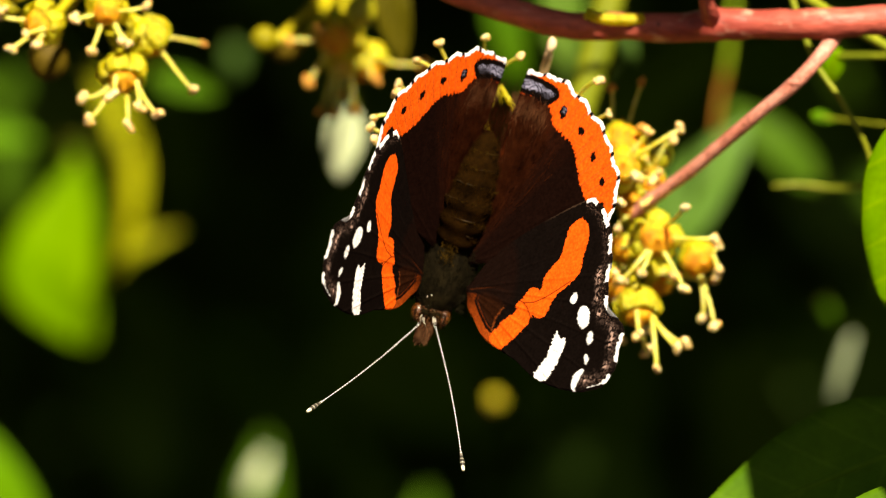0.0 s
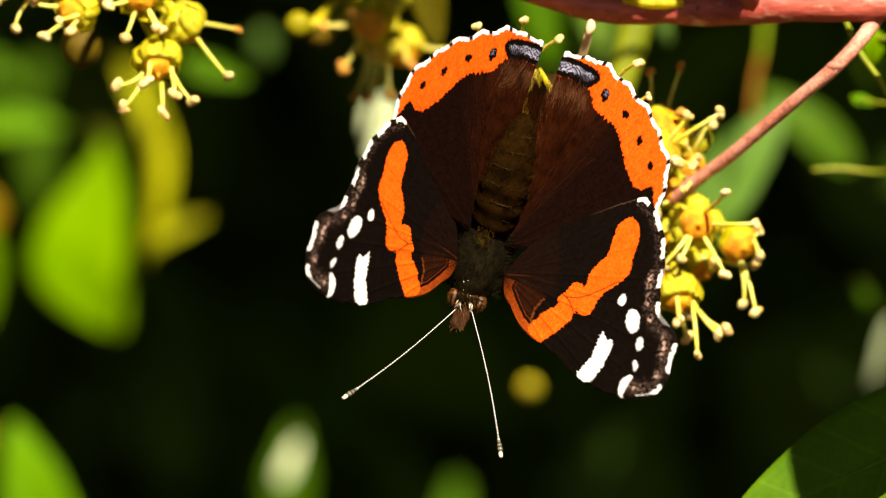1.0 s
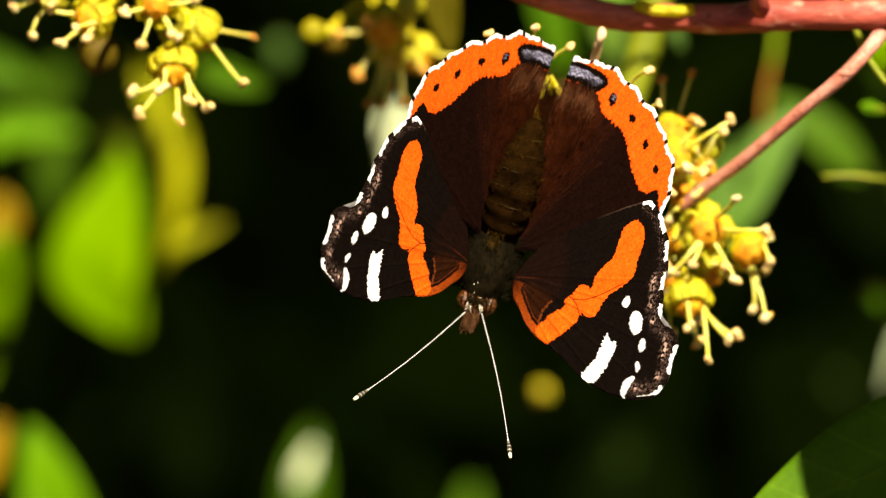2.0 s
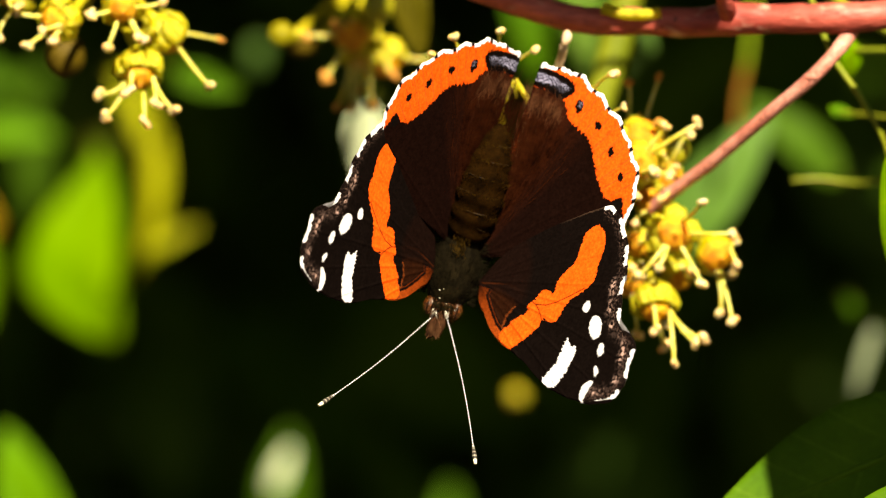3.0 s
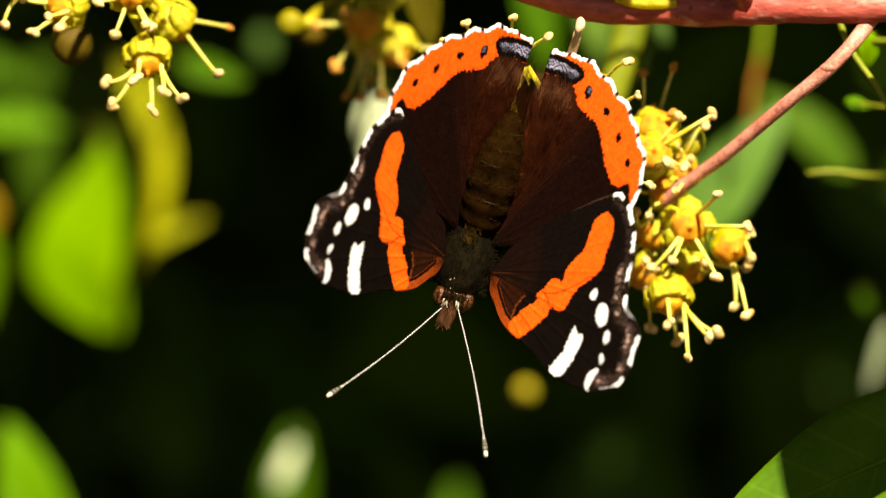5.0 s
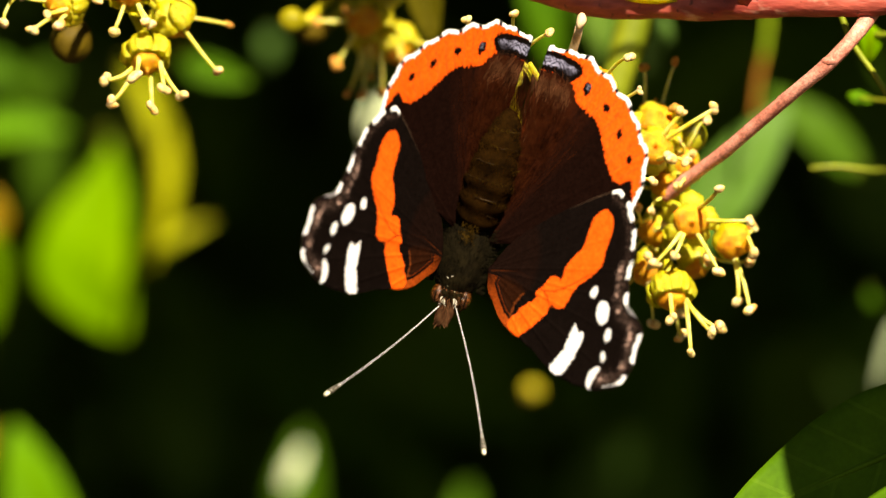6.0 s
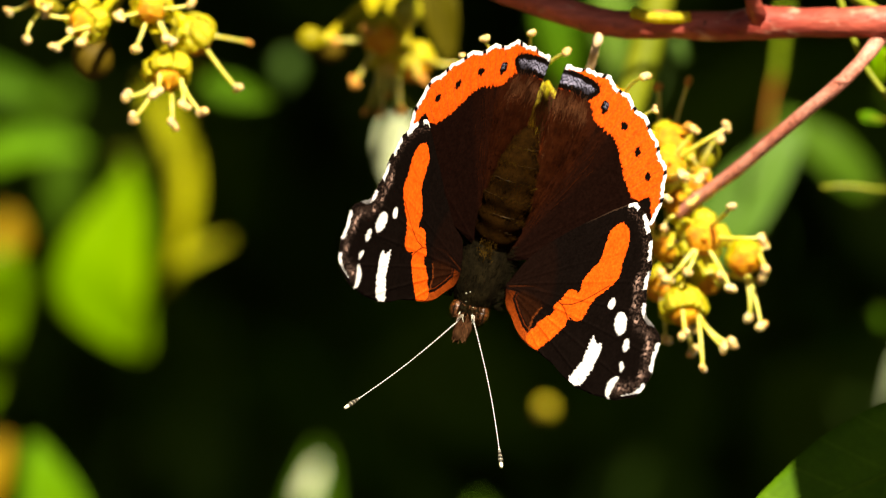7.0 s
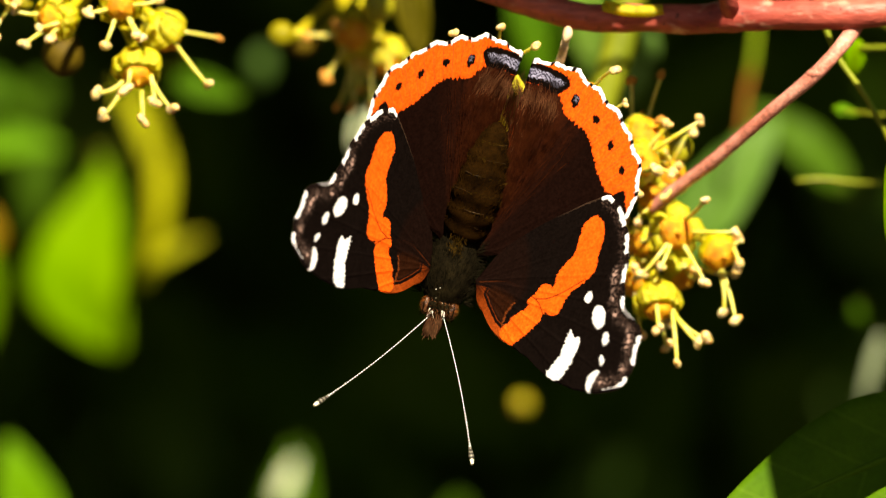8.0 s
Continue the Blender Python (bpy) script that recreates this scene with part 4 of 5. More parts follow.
def teeth(p, seed):
    """Rows of scales that run out from the wing root: uneven along an edge that crosses them."""
    r = np.linalg.norm(p, axis=1)
    th = np.arctan2(p[:, 1], p[:, 0])
    return np.array([noise.noise(Vector((a * 62, b * 0.45, seed))) + 0.6 * noise.noise(Vector((a * 130, b * 0.8, seed + 5))) for a, b in zip(th, r)])


FORE_VEINS = (14, 4, -7, -16, -25, -34, -43, -52)
HIND_VEINS = (15, 28, 40, 51, 62, 73)


def fore_colours(p, rim):
    j = rough_edge(p, 3.2, 0.12, 1.0) + rough_edge(p, 9.0, 0.06, 4.0)
    row = teeth(p, 2.0)
    r = np.linalg.norm(p, axis=1)
    col = np.tile(BLACK, (len(p), 1))
    col = lay(col, np.clip(1.0 - r / 9, 0, 0.12), BROWN)
    costa = inside(p, FORE_OUTLINE)
    low = (p[:, 1] < -0.5 - 0.35 * p[:, 0]) & (p[:, 0] < 6.6)
    grain = np.clip(0.62 + 3.0 * rough_edge(p, 7.0, 0.3, 12.0), 0.1, 1)
    near = np.clip(r / 3.0, 0.25, 1)
    strip = np.clip((1.05 + 0.5 * j - costa) / 0.12, 0, 1) * (0.35 + 0.65 * grain)
    ridge = np.clip(1 - np.abs(costa - 1.42 - 0.4 * j) / 0.13, 0, 1) * 0.6 * grain
    col = lay(col, np.where(low, np.maximum(strip, ridge) * near, 0), RUST * np.clip(0.28 + 0.10 * r, 0, 1)[:, None] * np.array((1.05, 0.80, 0.55)))
    cell = soft(inside(p, CELL) + j, 0.8)
    col = lay(col, cell * (0.25 + 0.5 * grain) * np.clip((costa - 1.5) / 0.3, 0, 1), np.array((0.024, 0.0068, 0.0022)))
    col = lay(col, np.clip(1 - beside(p, [(0.6, -0.3), *CELL_VEIN[2:5]]) / 0.16, 0, 1) * np.clip(1.1 - r / 9, 0, 1) * 0.5 * grain, RUST * 0.35)
    band = inside(p, smooth_outline(BAND, 3)) + j * 0.9 + row * 0.16
    col = lay(col, soft(band), ORANGE)
    col = lay(col, veins_of(p, FORE_VEINS[3:7], -0.1, 0.06) * soft(band) * 0.3, BLACK)
    mottle = np.clip(0.5 + 2.2 * rough_edge(p, 2.2, 0.4, 15.0), 0, 1)
    col = lay(col, soft(band) * mottle * 0.35, ORANGE * np.array((0.92, 0.68, 0.6)))
    blotch = soft(inside(p, BLOTCH) + j * 1.5, 0.1)
    col = lay(col, soft(inside(p, BLOTCH) + 0.28 + j, 0.2) * (p[:, 0] < 6.6) * 0.6 * grain, RUST * 0.8)
    col = lay(col, blotch, BLACK)
    crease = np.minimum(beside(p, CELL_VEIN), beside(p, CROSS_VEIN))
    col = lay(col, np.clip(1.3 - crease / 0.09, 0, 1) * np.where(r > 4, 0.8, 0.4), BLACK)
    white = soft(inside(p, smooth_outline(BAR, 3)) + j * 1.2 + row * 0.30)
    white = np.maximum(white, soft(inside(p, smooth_outline(BAR_TIP, 3)) + j * 0.5 + row * 0.12))
    for s in SPOTS:
        white = np.maximum(white, spot(p, s, j * 1.1 + row * 0.18))
    col = lay(col, white, WHITE)
    inner = (p[:, 0] > 7) & (p[:, 0] < 19.5) & (p[:, 1] > -6) & (rim < 0.22 + j)
    col = lay(col, np.where(inner, 0.35 * np.clip((p[:, 0] - 12) / 4, 0, 1), 0), np.array((0.085, 0.05, 0.032)))
    outer = (p[:, 0] > 19.3) & (p[:, 1] > -17.2)
    along = np.arctan2(p[:, 1] + 4, p[:, 0] - 12)
    gap = np.sin(along * 21 + 0.6) + 0.35 * np.sin(along * 47)
    mark = np.where(outer & (rim < 0.50 + j * 1.6 + row * 0.16) & (gap > -0.35), 1.0, 0.0)
    mark = np.where((p[:, 0] > 24) & (p[:, 1] > -10.6), 0.15, 1) * mark
    col = lay(col, mark, WHITE)
    wide = np.exp(-((rim - 1.65 - 1.5 * j) / 0.5) ** 2) * np.where(outer & (p[:, 1] < -2.0), 1, 0) * np.clip(0.1 + 2.6 * rough_edge(p, 0.7, 0.5, 8.0), 0.05, 1)
    dust = np.clip(0.2 + 5.5 * rough_edge(p, 3.0, 1.0, 18.0) + 1.5 * row, 0, 1)
    col = lay(col, wide * dust * 0.75, np.array((0.78, 0.50, 0.42)))
    far = np.exp(-((rim - 0.9) / 0.5) ** 2) * np.where(outer, 1, 0) * np.clip(-0.75 + 5.0 * rough_edge(p, 7.5, 0.6, 21.0), 0, 1)
    return lay(col, far * 0.5, PINK)


def hind_colours(p, rim):
    j = rough_edge(p, 3.6, 0.13, 5.0) + rough_edge(p, 9.0, 0.08, 6.0)
    row = teeth(p, 7.0)
    r = np.linalg.norm(p, axis=1)
    th = np.degrees(np.arctan2(p[:, 1], p[:, 0]))
    streak = rough_edge(np.stack([th * 0.22, r * 0.12], 1), 1.0, 1.0, 2.0)
    col = np.tile(BLACK * np.array((1.5, 0.9, 0.75)), (len(p), 1))
    col = lay(col, np.clip((th - 42) / 25, 0, 1) * np.clip(0.7 + 0.9 * streak, 0, 1), BROWN * 1.25)
    edge = np.where(r < 11, 5.0, inside(p, smooth_outline(HIND_DARK, 3)) + 1.3 * j + 0.16 * row)
    col = lay(col, soft(-edge), ORANGE)
    col = lay(col, soft(-edge) * np.clip(0.5 + 2.2 * rough_edge(p, 2.0, 0.4, 16.0), 0, 1) * 0.35, ORANGE * np.array((0.92, 0.66, 0.6)))
    col = lay(col, np.clip(1 - np.abs(edge + 0.2) / 0.3, 0, 1) * 0.3, ORANGE * np.array((0.8, 0.5, 0.5)))
    col = lay(col, veins_of(p, tuple(np.arange(8, 86, 3.5)), 0.12, 0.09) * soft(-edge) * 0.75, RUST * 0.8)
    near_blue = inside(p, smooth_outline(BLUE, 3))
    col = lay(col, soft(near_blue + 0.6 + 1.5 * j, 0.12), BLACK)
    flecks = np.clip(0.5 + 4.0 * rough_edge(p, 5.0, 0.7, 9.0), 0.02, 1)
    col = lay(col, soft(near_blue - 0.12 + 1.6 * j) * flecks * np.clip((2.5 - rim) / 0.8, 0.12, 1), LILAC)
    col = lay(col, veins_of(p, HIND_VEINS, 0.12, 0.05) * soft(-edge) * 0.6 * (1 - soft(near_blue + 0.55, 0.3)), RUST * 0.5)
    for i, s in enumerate(DOTS):
        col = lay(col, spot(p, s, j * 1.8 + row * 0.25), BLACK)
        if i == 0:
            col = lay(col, spot(p, (s[0] + 0.15, s[1] + 0.2, s[2] * 0.55, s[3] * 0.5, 0), j * 3) * 0.35 * flecks, LILAC)
    outer = th > 8
    vein_end = veins_of(p, tuple(range(10, 84, 7)), 0.12, 0.75)
    # russet streak, the highlight along the inner fold painted into the wing colour
    fold = np.exp(-((th - 70 - 0.35 * r + 5 * j) / 1.6) ** 2) * np.clip((r - 6) / 6, 0, 1) * np.clip((20 - r) / 3, 0, 1)
    col = lay(col, fold * np.clip(0.4 + streak, 0.1, 0.8) * soft(edge, 0.6), RUST * np.array((0.55, 0.4, 0.35)))
    fringe = np.where(outer & (rim < 0.44 + 0.9 * j + 0.12 * row) & (p[:, 0] > 5.2), 1.0, 0.0)
    fringe = np.where((p[:, 0] < 7.0) & (p[:, 1] < 22.95), 0, fringe)
    col = lay(col, fringe, WHITE)
    return lay(col, fringe * np.clip(vein_end * 4 - 2.0, 0, 1), BLACK)


def wing_mesh(name, outline, colours, mirror, scallop, veins, rings=211):
    """A thin two-skinned wing: rings from the root to the outline, pleated along its veins, with its markings."""
    edge = np.array(smooth_outline(outline, 14))
    n = len(edge)
    step = np.linalg.norm(np.roll(edge, -1, 0) - edge, axis=1)
    run = np.concatenate([[0], np.cumsum(step)])
    grid = np.linspace(0, run[-1], 640, endpoint=False)
    edge = np.stack([np.interp(grid, run, np.append(edge[:, k], edge[0, k])) for k in (0, 1)], 1)
    reach = np.linalg.norm(edge, axis=1)
    wave = 1 + scallop * np.sin(grid * 1.75) / np.maximum(reach, 4) * np.clip((reach - 8) / 6, 0, 1)
    wave += 0.05 / np.maximum(reach, 3) * np.sin(grid * 6.1 + 2 * np.sin(grid * 0.9))
    ragged = np.array([noise.noise(Vector((g * 3.4, 0.5, 7.0))) + 0.8 * noise.noise(Vector((g * 8.5, 2.5, 3.0))) for g in grid])
    wave += 0.08 * ragged / np.maximum(reach, 4) * np.clip((reach - 11) / 5, 0, 1)
    edge = edge * wave[:, None]
    n = len(edge)
    s = np.linspace(0.0, 1, rings) ** 0.8 * 0.996 + 0.004
    pts = (edge[None] * s[:, None, None]).reshape(-1, 2)
    near = np.clip((1 - s)[:, None] * np.linalg.norm(edge, axis=1)[None], 0, None).reshape(-1)
    rim = np.minimum(near, np.abs(inside(pts, edge[::3])))
    col = colours(pts, rim)
    v = veins_of(pts, veins, -0.05, 0.3)
    r = np.linalg.norm(pts, axis=1)
    th = np.arctan2(pts[:, 1], pts[:, 0])
    lift = -0.05 * v - 0.02 * (r / 10) ** 2 + 0.03 * np.sin(th * 20) * np.clip(r / 15, 0, 1)
    thick = 0.09 * np.clip(near / 0.4, 0.12, 1)
    keep = (np.arange(0, rings, 6)[:, None] * n + np.arange(0, n, 4)[None]).ravel() if (rings - 1) % 6 == 0 else None
    sx = -1 if mirror else 1
    top = np.stack([pts[:, 0] * sx, lift - thick, pts[:, 1]], 1)
    low = np.stack([pts[keep, 0] * sx, (lift + thick)[keep], pts[keep, 1]], 1)
    verts = np.concatenate([top, low]) * MM

    def quads(rows, cols):
        i, k = np.arange(rows - 1)[:, None] * cols, np.arange(cols)[None]
        return np.stack([i + k, i + cols + k, i + cols + (k + 1) % cols, i + (k + 1) % cols], -1).reshape(-1, 4)

    m, cols = len(pts), n // 4
    faces = np.concatenate([quads(rings, n), quads(len(keep) // cols, cols)[:, ::-1] + m])
    if mirror:
        faces = faces[:, ::-1]
    me = bpy.data.meshes.new(name)
    me.from_pydata(verts, [], faces.tolist())
    me.polygons.foreach_set("use_smooth", [True] * len(me.polygons))
    attr = me.color_attributes.new("marking", "FLOAT_COLOR", "POINT")
    under = col[keep] * 0.5 + np.array((0.03, 0.022, 0.016))
    both = np.concatenate([col, under])
    attr.data.foreach_set("color", np.concatenate([both, np.ones((len(both), 1))], 1).ravel())
    me.materials.append(WING)
    return me


butterfly = thing("butterfly", at((1.3, -5, 1.0)), "red-banded dark brown butterfly with open wings, head down on ivy flowers", "butterfly")
B = lambda x, z, y=0.0: Vector((x * MM, y * MM, z * MM))

# thorax, abdomen, head
bm = bmesh.new()
axis = Vector((0.27, 0.05, 0.96)).normalized()
cross = Vector((0.96, 0, -0.27))
deep = axis.cross(cross)
THX = B(-1.45, -2.9, 0.6)
blob(bm, THX, (cross * 0.0030, deep * 0.0028, axis * 0.0052), 16, 24, 0.08)
thorax = part("thorax", bm, SKIN, butterfly, "dark olive-brown furry thorax")
bm = bmesh.new()
rng = random.Random(5)
spots = []
for _ in range(2600):
    ph, c = rng.uniform(0, 2 * math.pi), rng.uniform(-1, 1)
    s = math.sqrt(1 - c * c)
    n = cross * s * math.cos(ph) + deep * s * math.sin(ph) + axis * c
    if n.y < 0.35:
        p = THX + cross * 0.0030 * s * math.cos(ph) + deep * 0.0028 * s * math.sin(ph) + axis * 0.0052 * c
        spots.append((p, (n * 0.5 + axis * 0.9).normalized()))
fur(bm, spots, 0.0008, 0.00004, rng, 0.3)
part("fur", bm, FUR_DARK, thorax)
bm = bmesh.new()
spots = []
for _ in range(520):
    q = rng.choice((-1, 1))
    spots.append((THX + cross * 0.0026 * q + axis * rng.uniform(-0.0036, 0.0042) - deep * rng.uniform(-0.0012, 0.0014), (cross * q + axis * rng.uniform(-0.2, 0.6)).normalized()))
fur(bm, spots, 0.0017, 0.00006, rng, 0.25)
part("shoulder_hair", bm, FUR_DARK, thorax, "dark hair over the wing roots")
bm = bmesh.new()
spots = [(THX + axis * (0.0028 + rng.gauss(0, 0.0006)) - deep * 0.0024 + cross * rng.gauss(0, 0.00055) + Vector((0, -0.0008, 0)), axis * rng.choice((-1, 1)) - deep * 0.4) for _ in range(150)]
fur(bm, spots, 0.0005, 0.00005, rng, 0.5)
part("golden_tuft", bm, FUR_GOLD, thorax, "small golden-brown hair tuft")

bm = bmesh.new()
for _ in range(9):
    ph, c = rng.uniform(0, 2 * math.pi), rng.uniform(-0.9, 0.8)
    q = math.sqrt(1 - c * c)
    n = cross * q * math.cos(ph) + deep * q * math.sin(ph) + axis * c
    if n.y < -0.3:
        blob(bm, THX + cross * 0.0031 * q * math.cos(ph) + deep * 0.0029 * q * math.sin(ph) + axis * 0.0053 * c + Vector((0, -0.0004, 0)),
             [v * rng.uniform(0.00004, 0.00007) for v in (cross, deep, axis)], 5, 7)
part("pollen", bm, FUR_WHITE, thorax, "specks of pale pollen")

bm = bmesh.new()
spine = spline([B(-0.3, 1.0, 0.5), B(0.7, 3.2, -0.6), B(2.0, 7.0, -0.9), B(3.2, 11.0, -0.3), B(4.0, 14.4, 0.9)], 10)
rad = [float(np.interp(i / (len(spine) - 1), (0, 0.15, 0.4, 0.7, 0.9, 1), (1.7, 2.5, 2.95, 2.5, 1.6, 0.45))) * MM * (1 + 0.06 * math.cos(2 * math.pi * i / 5.5)) for i in range(len(spine))]
tube(bm, spine, rad, 24)
abdomen = part("abdomen", bm, BELLY, butterfly, "brown ringed abdomen with short golden hair")
bm = bmesh.new()
spots = []
for _ in range(1500):
    i = rng.randrange(2, len(spine) - 2)
    d = (spine[i + 1] - spine[i - 1]).normalized()
    sd = d.cross(Vector((0, 1, 0))).normalized()
    ph = rng.uniform(0, math.pi)
    n = sd * math.cos(ph) + Vector((0, -1, 0)) * math.sin(ph)
    if i % 5 != 2:
        spots.append((spine[i] + d * rng.uniform(-0.0002, 0.0002) + n * rad[i], (d + n * 0.35).normalized()))
fur(bm, spots, 0.0008, 0.00005, rng, 0.3)
part("fur", bm, FUR_OLIVE, abdomen)
bm = bmesh.new()
# short broken arcs, drawn as glints along the rings
for i in (8, 13, 18, 23, 28, 33, 36):
    d = (spine[i + 1] - spine[i - 1]).normalized()
    sd = d.cross(Vector((0, 1, 0))).normalized()
    arc = []
    for k in range(15):
        ph = 0.35 + 2.45 * k / 14
        arc.append(spine[i] + (sd * math.cos(ph) + Vector((0, -1, 0)) * math.sin(ph)) * rad[i] * 1.09 - d * 0.00035 * math.sin(ph) + d * rng.uniform(-0.00008, 0.00008))
    run = rng.randrange(0, 9)
    tube(bm, arc[run:run + 6], [0.00001 + 0.00004 * max(0, rng.gauss(0.3, 0.5)) for _ in arc[run:run + 6]], 5)
part("ring_edge", bm, RING_GLINT, abdomen, "thin lighter arcs drawn as glints along the rings")
bm = bmesh.new()
spots = []
for i in (12, 17, 22, 27, 32, 36):
    for _ in range(26):
        d = (spine[i + 1] - spine[i - 1]).normalized()
        sd = d.cross(Vector((0, 1, 0))).normalized()
        ph = rng.gauss(1.75, 0.5)
        n = sd * math.cos(ph) + Vector((0, -1, 0)) * math.sin(ph)
        spots.append((spine[i] + d * rng.gauss(0, 0.00012) + n * rad[i] * 1.04, (d * 0.5 + n * 0.3 + sd * rng.uniform(-1, 1)).normalized()))
fur(bm, spots, 0.0004, 0.00005, rng, 0.4)
part("pale_ring_hair", bm, FUR_GOLD, abdomen, "pale hairs along the rings")

bm = bmesh.new()
blob(bm, B(-2.75, -7.35, 0.4), (cross * 0.0021, deep * 0.0018, axis * 0.0015), 12, 18, 0.08)
head = part("head", bm, SKIN, butterfly, "small brown hairy head")
for x, z in ((-4.28, -7.05), (-1.32, -7.80)):
    bm = bmesh.new()
    blob(bm, B(x, z, -0.1), (cross * 0.00088, deep * 0.00104, axis * 0.00116), 12, 16)
    eye = part("eye", bm, EYE, head, "large brown compound eye")
    bm = bmesh.new()
    for q in (-0.35, 0.3):
        arc = [B(x, z, -0.1) + (cross * 0.00090 * math.sin(q) * math.cos(v) + axis * 0.00119 * math.sin(v)) - deep * 0.00107 * math.cos(q) * math.cos(v)
               for v in (-1.1 + 0.2 * i + 0.1 * q for i in range(10))]
        tube(bm, arc, [0.00002 + 0.00006 * math.sin(math.pi * i / 9) for i in range(10)], 5)
    part("dark_streak", bm, SKIN, head, "dark hairy streaks over the eye")
bm = bmesh.new()
for x, z in ((-3.7, -7.7), (-2.3, -8.0)):
    fur(bm, [(B(x + rng.uniform(-0.22, 0.22), z + rng.uniform(-0.5, 0.4), -1.35), -axis + cross * rng.uniform(-0.4, 0.4)) for _ in range(9)], 0.0006, 0.00007, rng, 0.3)
part("white_tuft", bm, FUR_WHITE, head, "white hair at the roots of the antennae")
for q in (-1, 1):
    bm = bmesh.new()
    c = B(-3.6 + 0.40 * q, -9.35, -0.6)
    blob(bm, c, (cross * 0.0007, deep * 0.0007, axis * 0.0017), 12, 14, 0.15)
    spots = [(c + axis * rng.uniform(-0.0016, 0.0016) + Vector((rng.uniform(-0.5, 0.5), -0.45, 0)) * MM, -axis + Vector((0.1 * q, -0.12, 0))) for _ in range(110)]
    fur(bm, spots, 0.0004, 0.00008, rng, 0.10)
    part("palp", bm, PALP, head, "furry brown palp")
bm = bmesh.new()
spots = []
for _ in range(90):
    u, w = rng.uniform(-1, 1), rng.uniform(-0.6, 0.9)
    spots.append((B(-2.8, -7.45, -1.0) + cross * 0.0015 * u + axis * 0.0012 * w - deep * 0.0003 * (1 - u * u), -axis + cross * 0.7 * u))
for q in (-1, 1):
    for _ in range(24):
        spots.append((B(-3.6 + 0.40 * q, -9.2, -1.25) + axis * rng.uniform(-0.0009, 0.0014) + cross * rng.uniform(-0.0005, 0.0005), -axis + cross * (0.25 * q + rng.uniform(-0.3, 0.3))))
fur(bm, spots, 0.0005, 0.00005, rng, 0.25)
part("face_hair", bm, FUR_TAN, head, "tan hair on face and palps")
bm = bmesh.new()
spots = []
for _ in range(420):
    ph, c = rng.uniform(math.pi, 2 * math.pi), rng.uniform(-1, 1)
    s = math.sqrt(1 - c * c)
    n = cross * s * math.cos(ph) + Vector((0, 1, 0)) * s * math.sin(ph) + axis * c
    spots.append((B(-2.75, -7.35, 0.4) + n * 0.0018, (n + Vector((0, -0.2, -0.3))).normalized()))
fur(bm, spots, 0.0008, 0.00008, rng, 0.5)
part("fur", bm, FUR_OLIVE, head)


def antenna(a, b, bow):
    """Thin ringed shaft, black and white, with a dark club and a pale tip."""
    bm = bmesh.new()
    d = b - a
    side = d.cross(Vector((0, 1, 0))).normalized() * bow * MM
    n = 200
    pts, rr, cc = [], [], []
    for i in range(n + 1):
        s = i / n
        pts.append(a + d * s + side * math.sin(math.pi * s) + Vector((0, -0.013 * s, 0)))
        club = np.clip((s - 0.86) / 0.08, 0, 1) * (1 - 0.55 * np.clip((s - 0.95) / 0.05, 0, 1))
        rr.append((0.062 + 0.012 * (i % 4 < 2) + 0.24 * club) * MM)
        if s > 0.972:
            cc.append((0.85, 0.80, 0.55))
        elif s > 0.885:
            cc.append((0.02, 0.016, 0.012) if i % 5 else (0.35, 0.33, 0.25))
        else:
            cc.append((0.72, 0.72, 0.66) if i % 4 < 2 else (0.05, 0.045, 0.035))
    tube(bm, pts, rr, 8)
    me = mesh_of("antenna", bm, SHAFT)
    attr = me.color_attributes.new("marking", "FLOAT_COLOR", "POINT")
    for v in range(len(me.vertices)):
        attr.data[v].color = (*cc[min(v // 8, n)], 1)
    ob = new("antenna", me)
    ob.parent = butterfly
    return tagged(ob, "thin black-and-white ringed antenna with a clubbed pale tip")


antenna(B(-4.0, -8.4, -1.0), B(-17.3, -18.75, -1.0), 0.35)
antenna(B(-2.3, -8.5, -1.0), B(1.05, -25.6, -1.0), 0.35)

# legs, folded under the body onto the flowers
for q, (x0, z0, x1, z1, x2, z2) in enumerate(((-2.6, -3.4, -5.2, -1.2, -4.4, 3.0), (0.0, -4.0, 2.6, -2.0, 3.4, 2.6),
                                              (-2.0, -0.8, -3.6, 3.2, -2.0, 6.4), (0.6, -1.2, 3.6, 1.8, 4.4, 5.2))):
    bm = bmesh.new()
    tube(bm, [B(x0, z0, 2.4), B(x1, z1, 5.5), B(x2, z2, 9.0), B(x2 + 0.4, z2 + 1.2, 10.5)], [0.0004, 0.00032, 0.00022, 0.00015], 8)
    part("leg", bm, FUR_DARK, butterfly)

# wings
FORE = {s: wing_mesh("forewing", FORE_OUTLINE, fore_colours, s, 0.10, FORE_VEINS) for s in (False, True)}
HIND = {s: wing_mesh("hindwing", HIND_OUTLINE, hind_colours, s, 0.16, HIND_VEINS) for s in (False, True)}


def hinge(left, fixed, base, raise_deg, sweep, depth):
    """Pose of a wing in the butterfly's space: swept in its plane, then raised about its hinge."""
    a, b, rest = (radians(v) for v in fixed)
    line = Vector((math.sin(a) * math.cos(b), math.sin(b), math.cos(a) * math.cos(b)))
    m = Matrix.Rotation(radians(raise_deg) * (1 if left else -1), 4, line) @ Matrix.Rotation(rest + radians(sweep), 4, "Y")
    return Matrix.Translation((base[0] * MM, depth * MM, base[2] * MM)) @ m


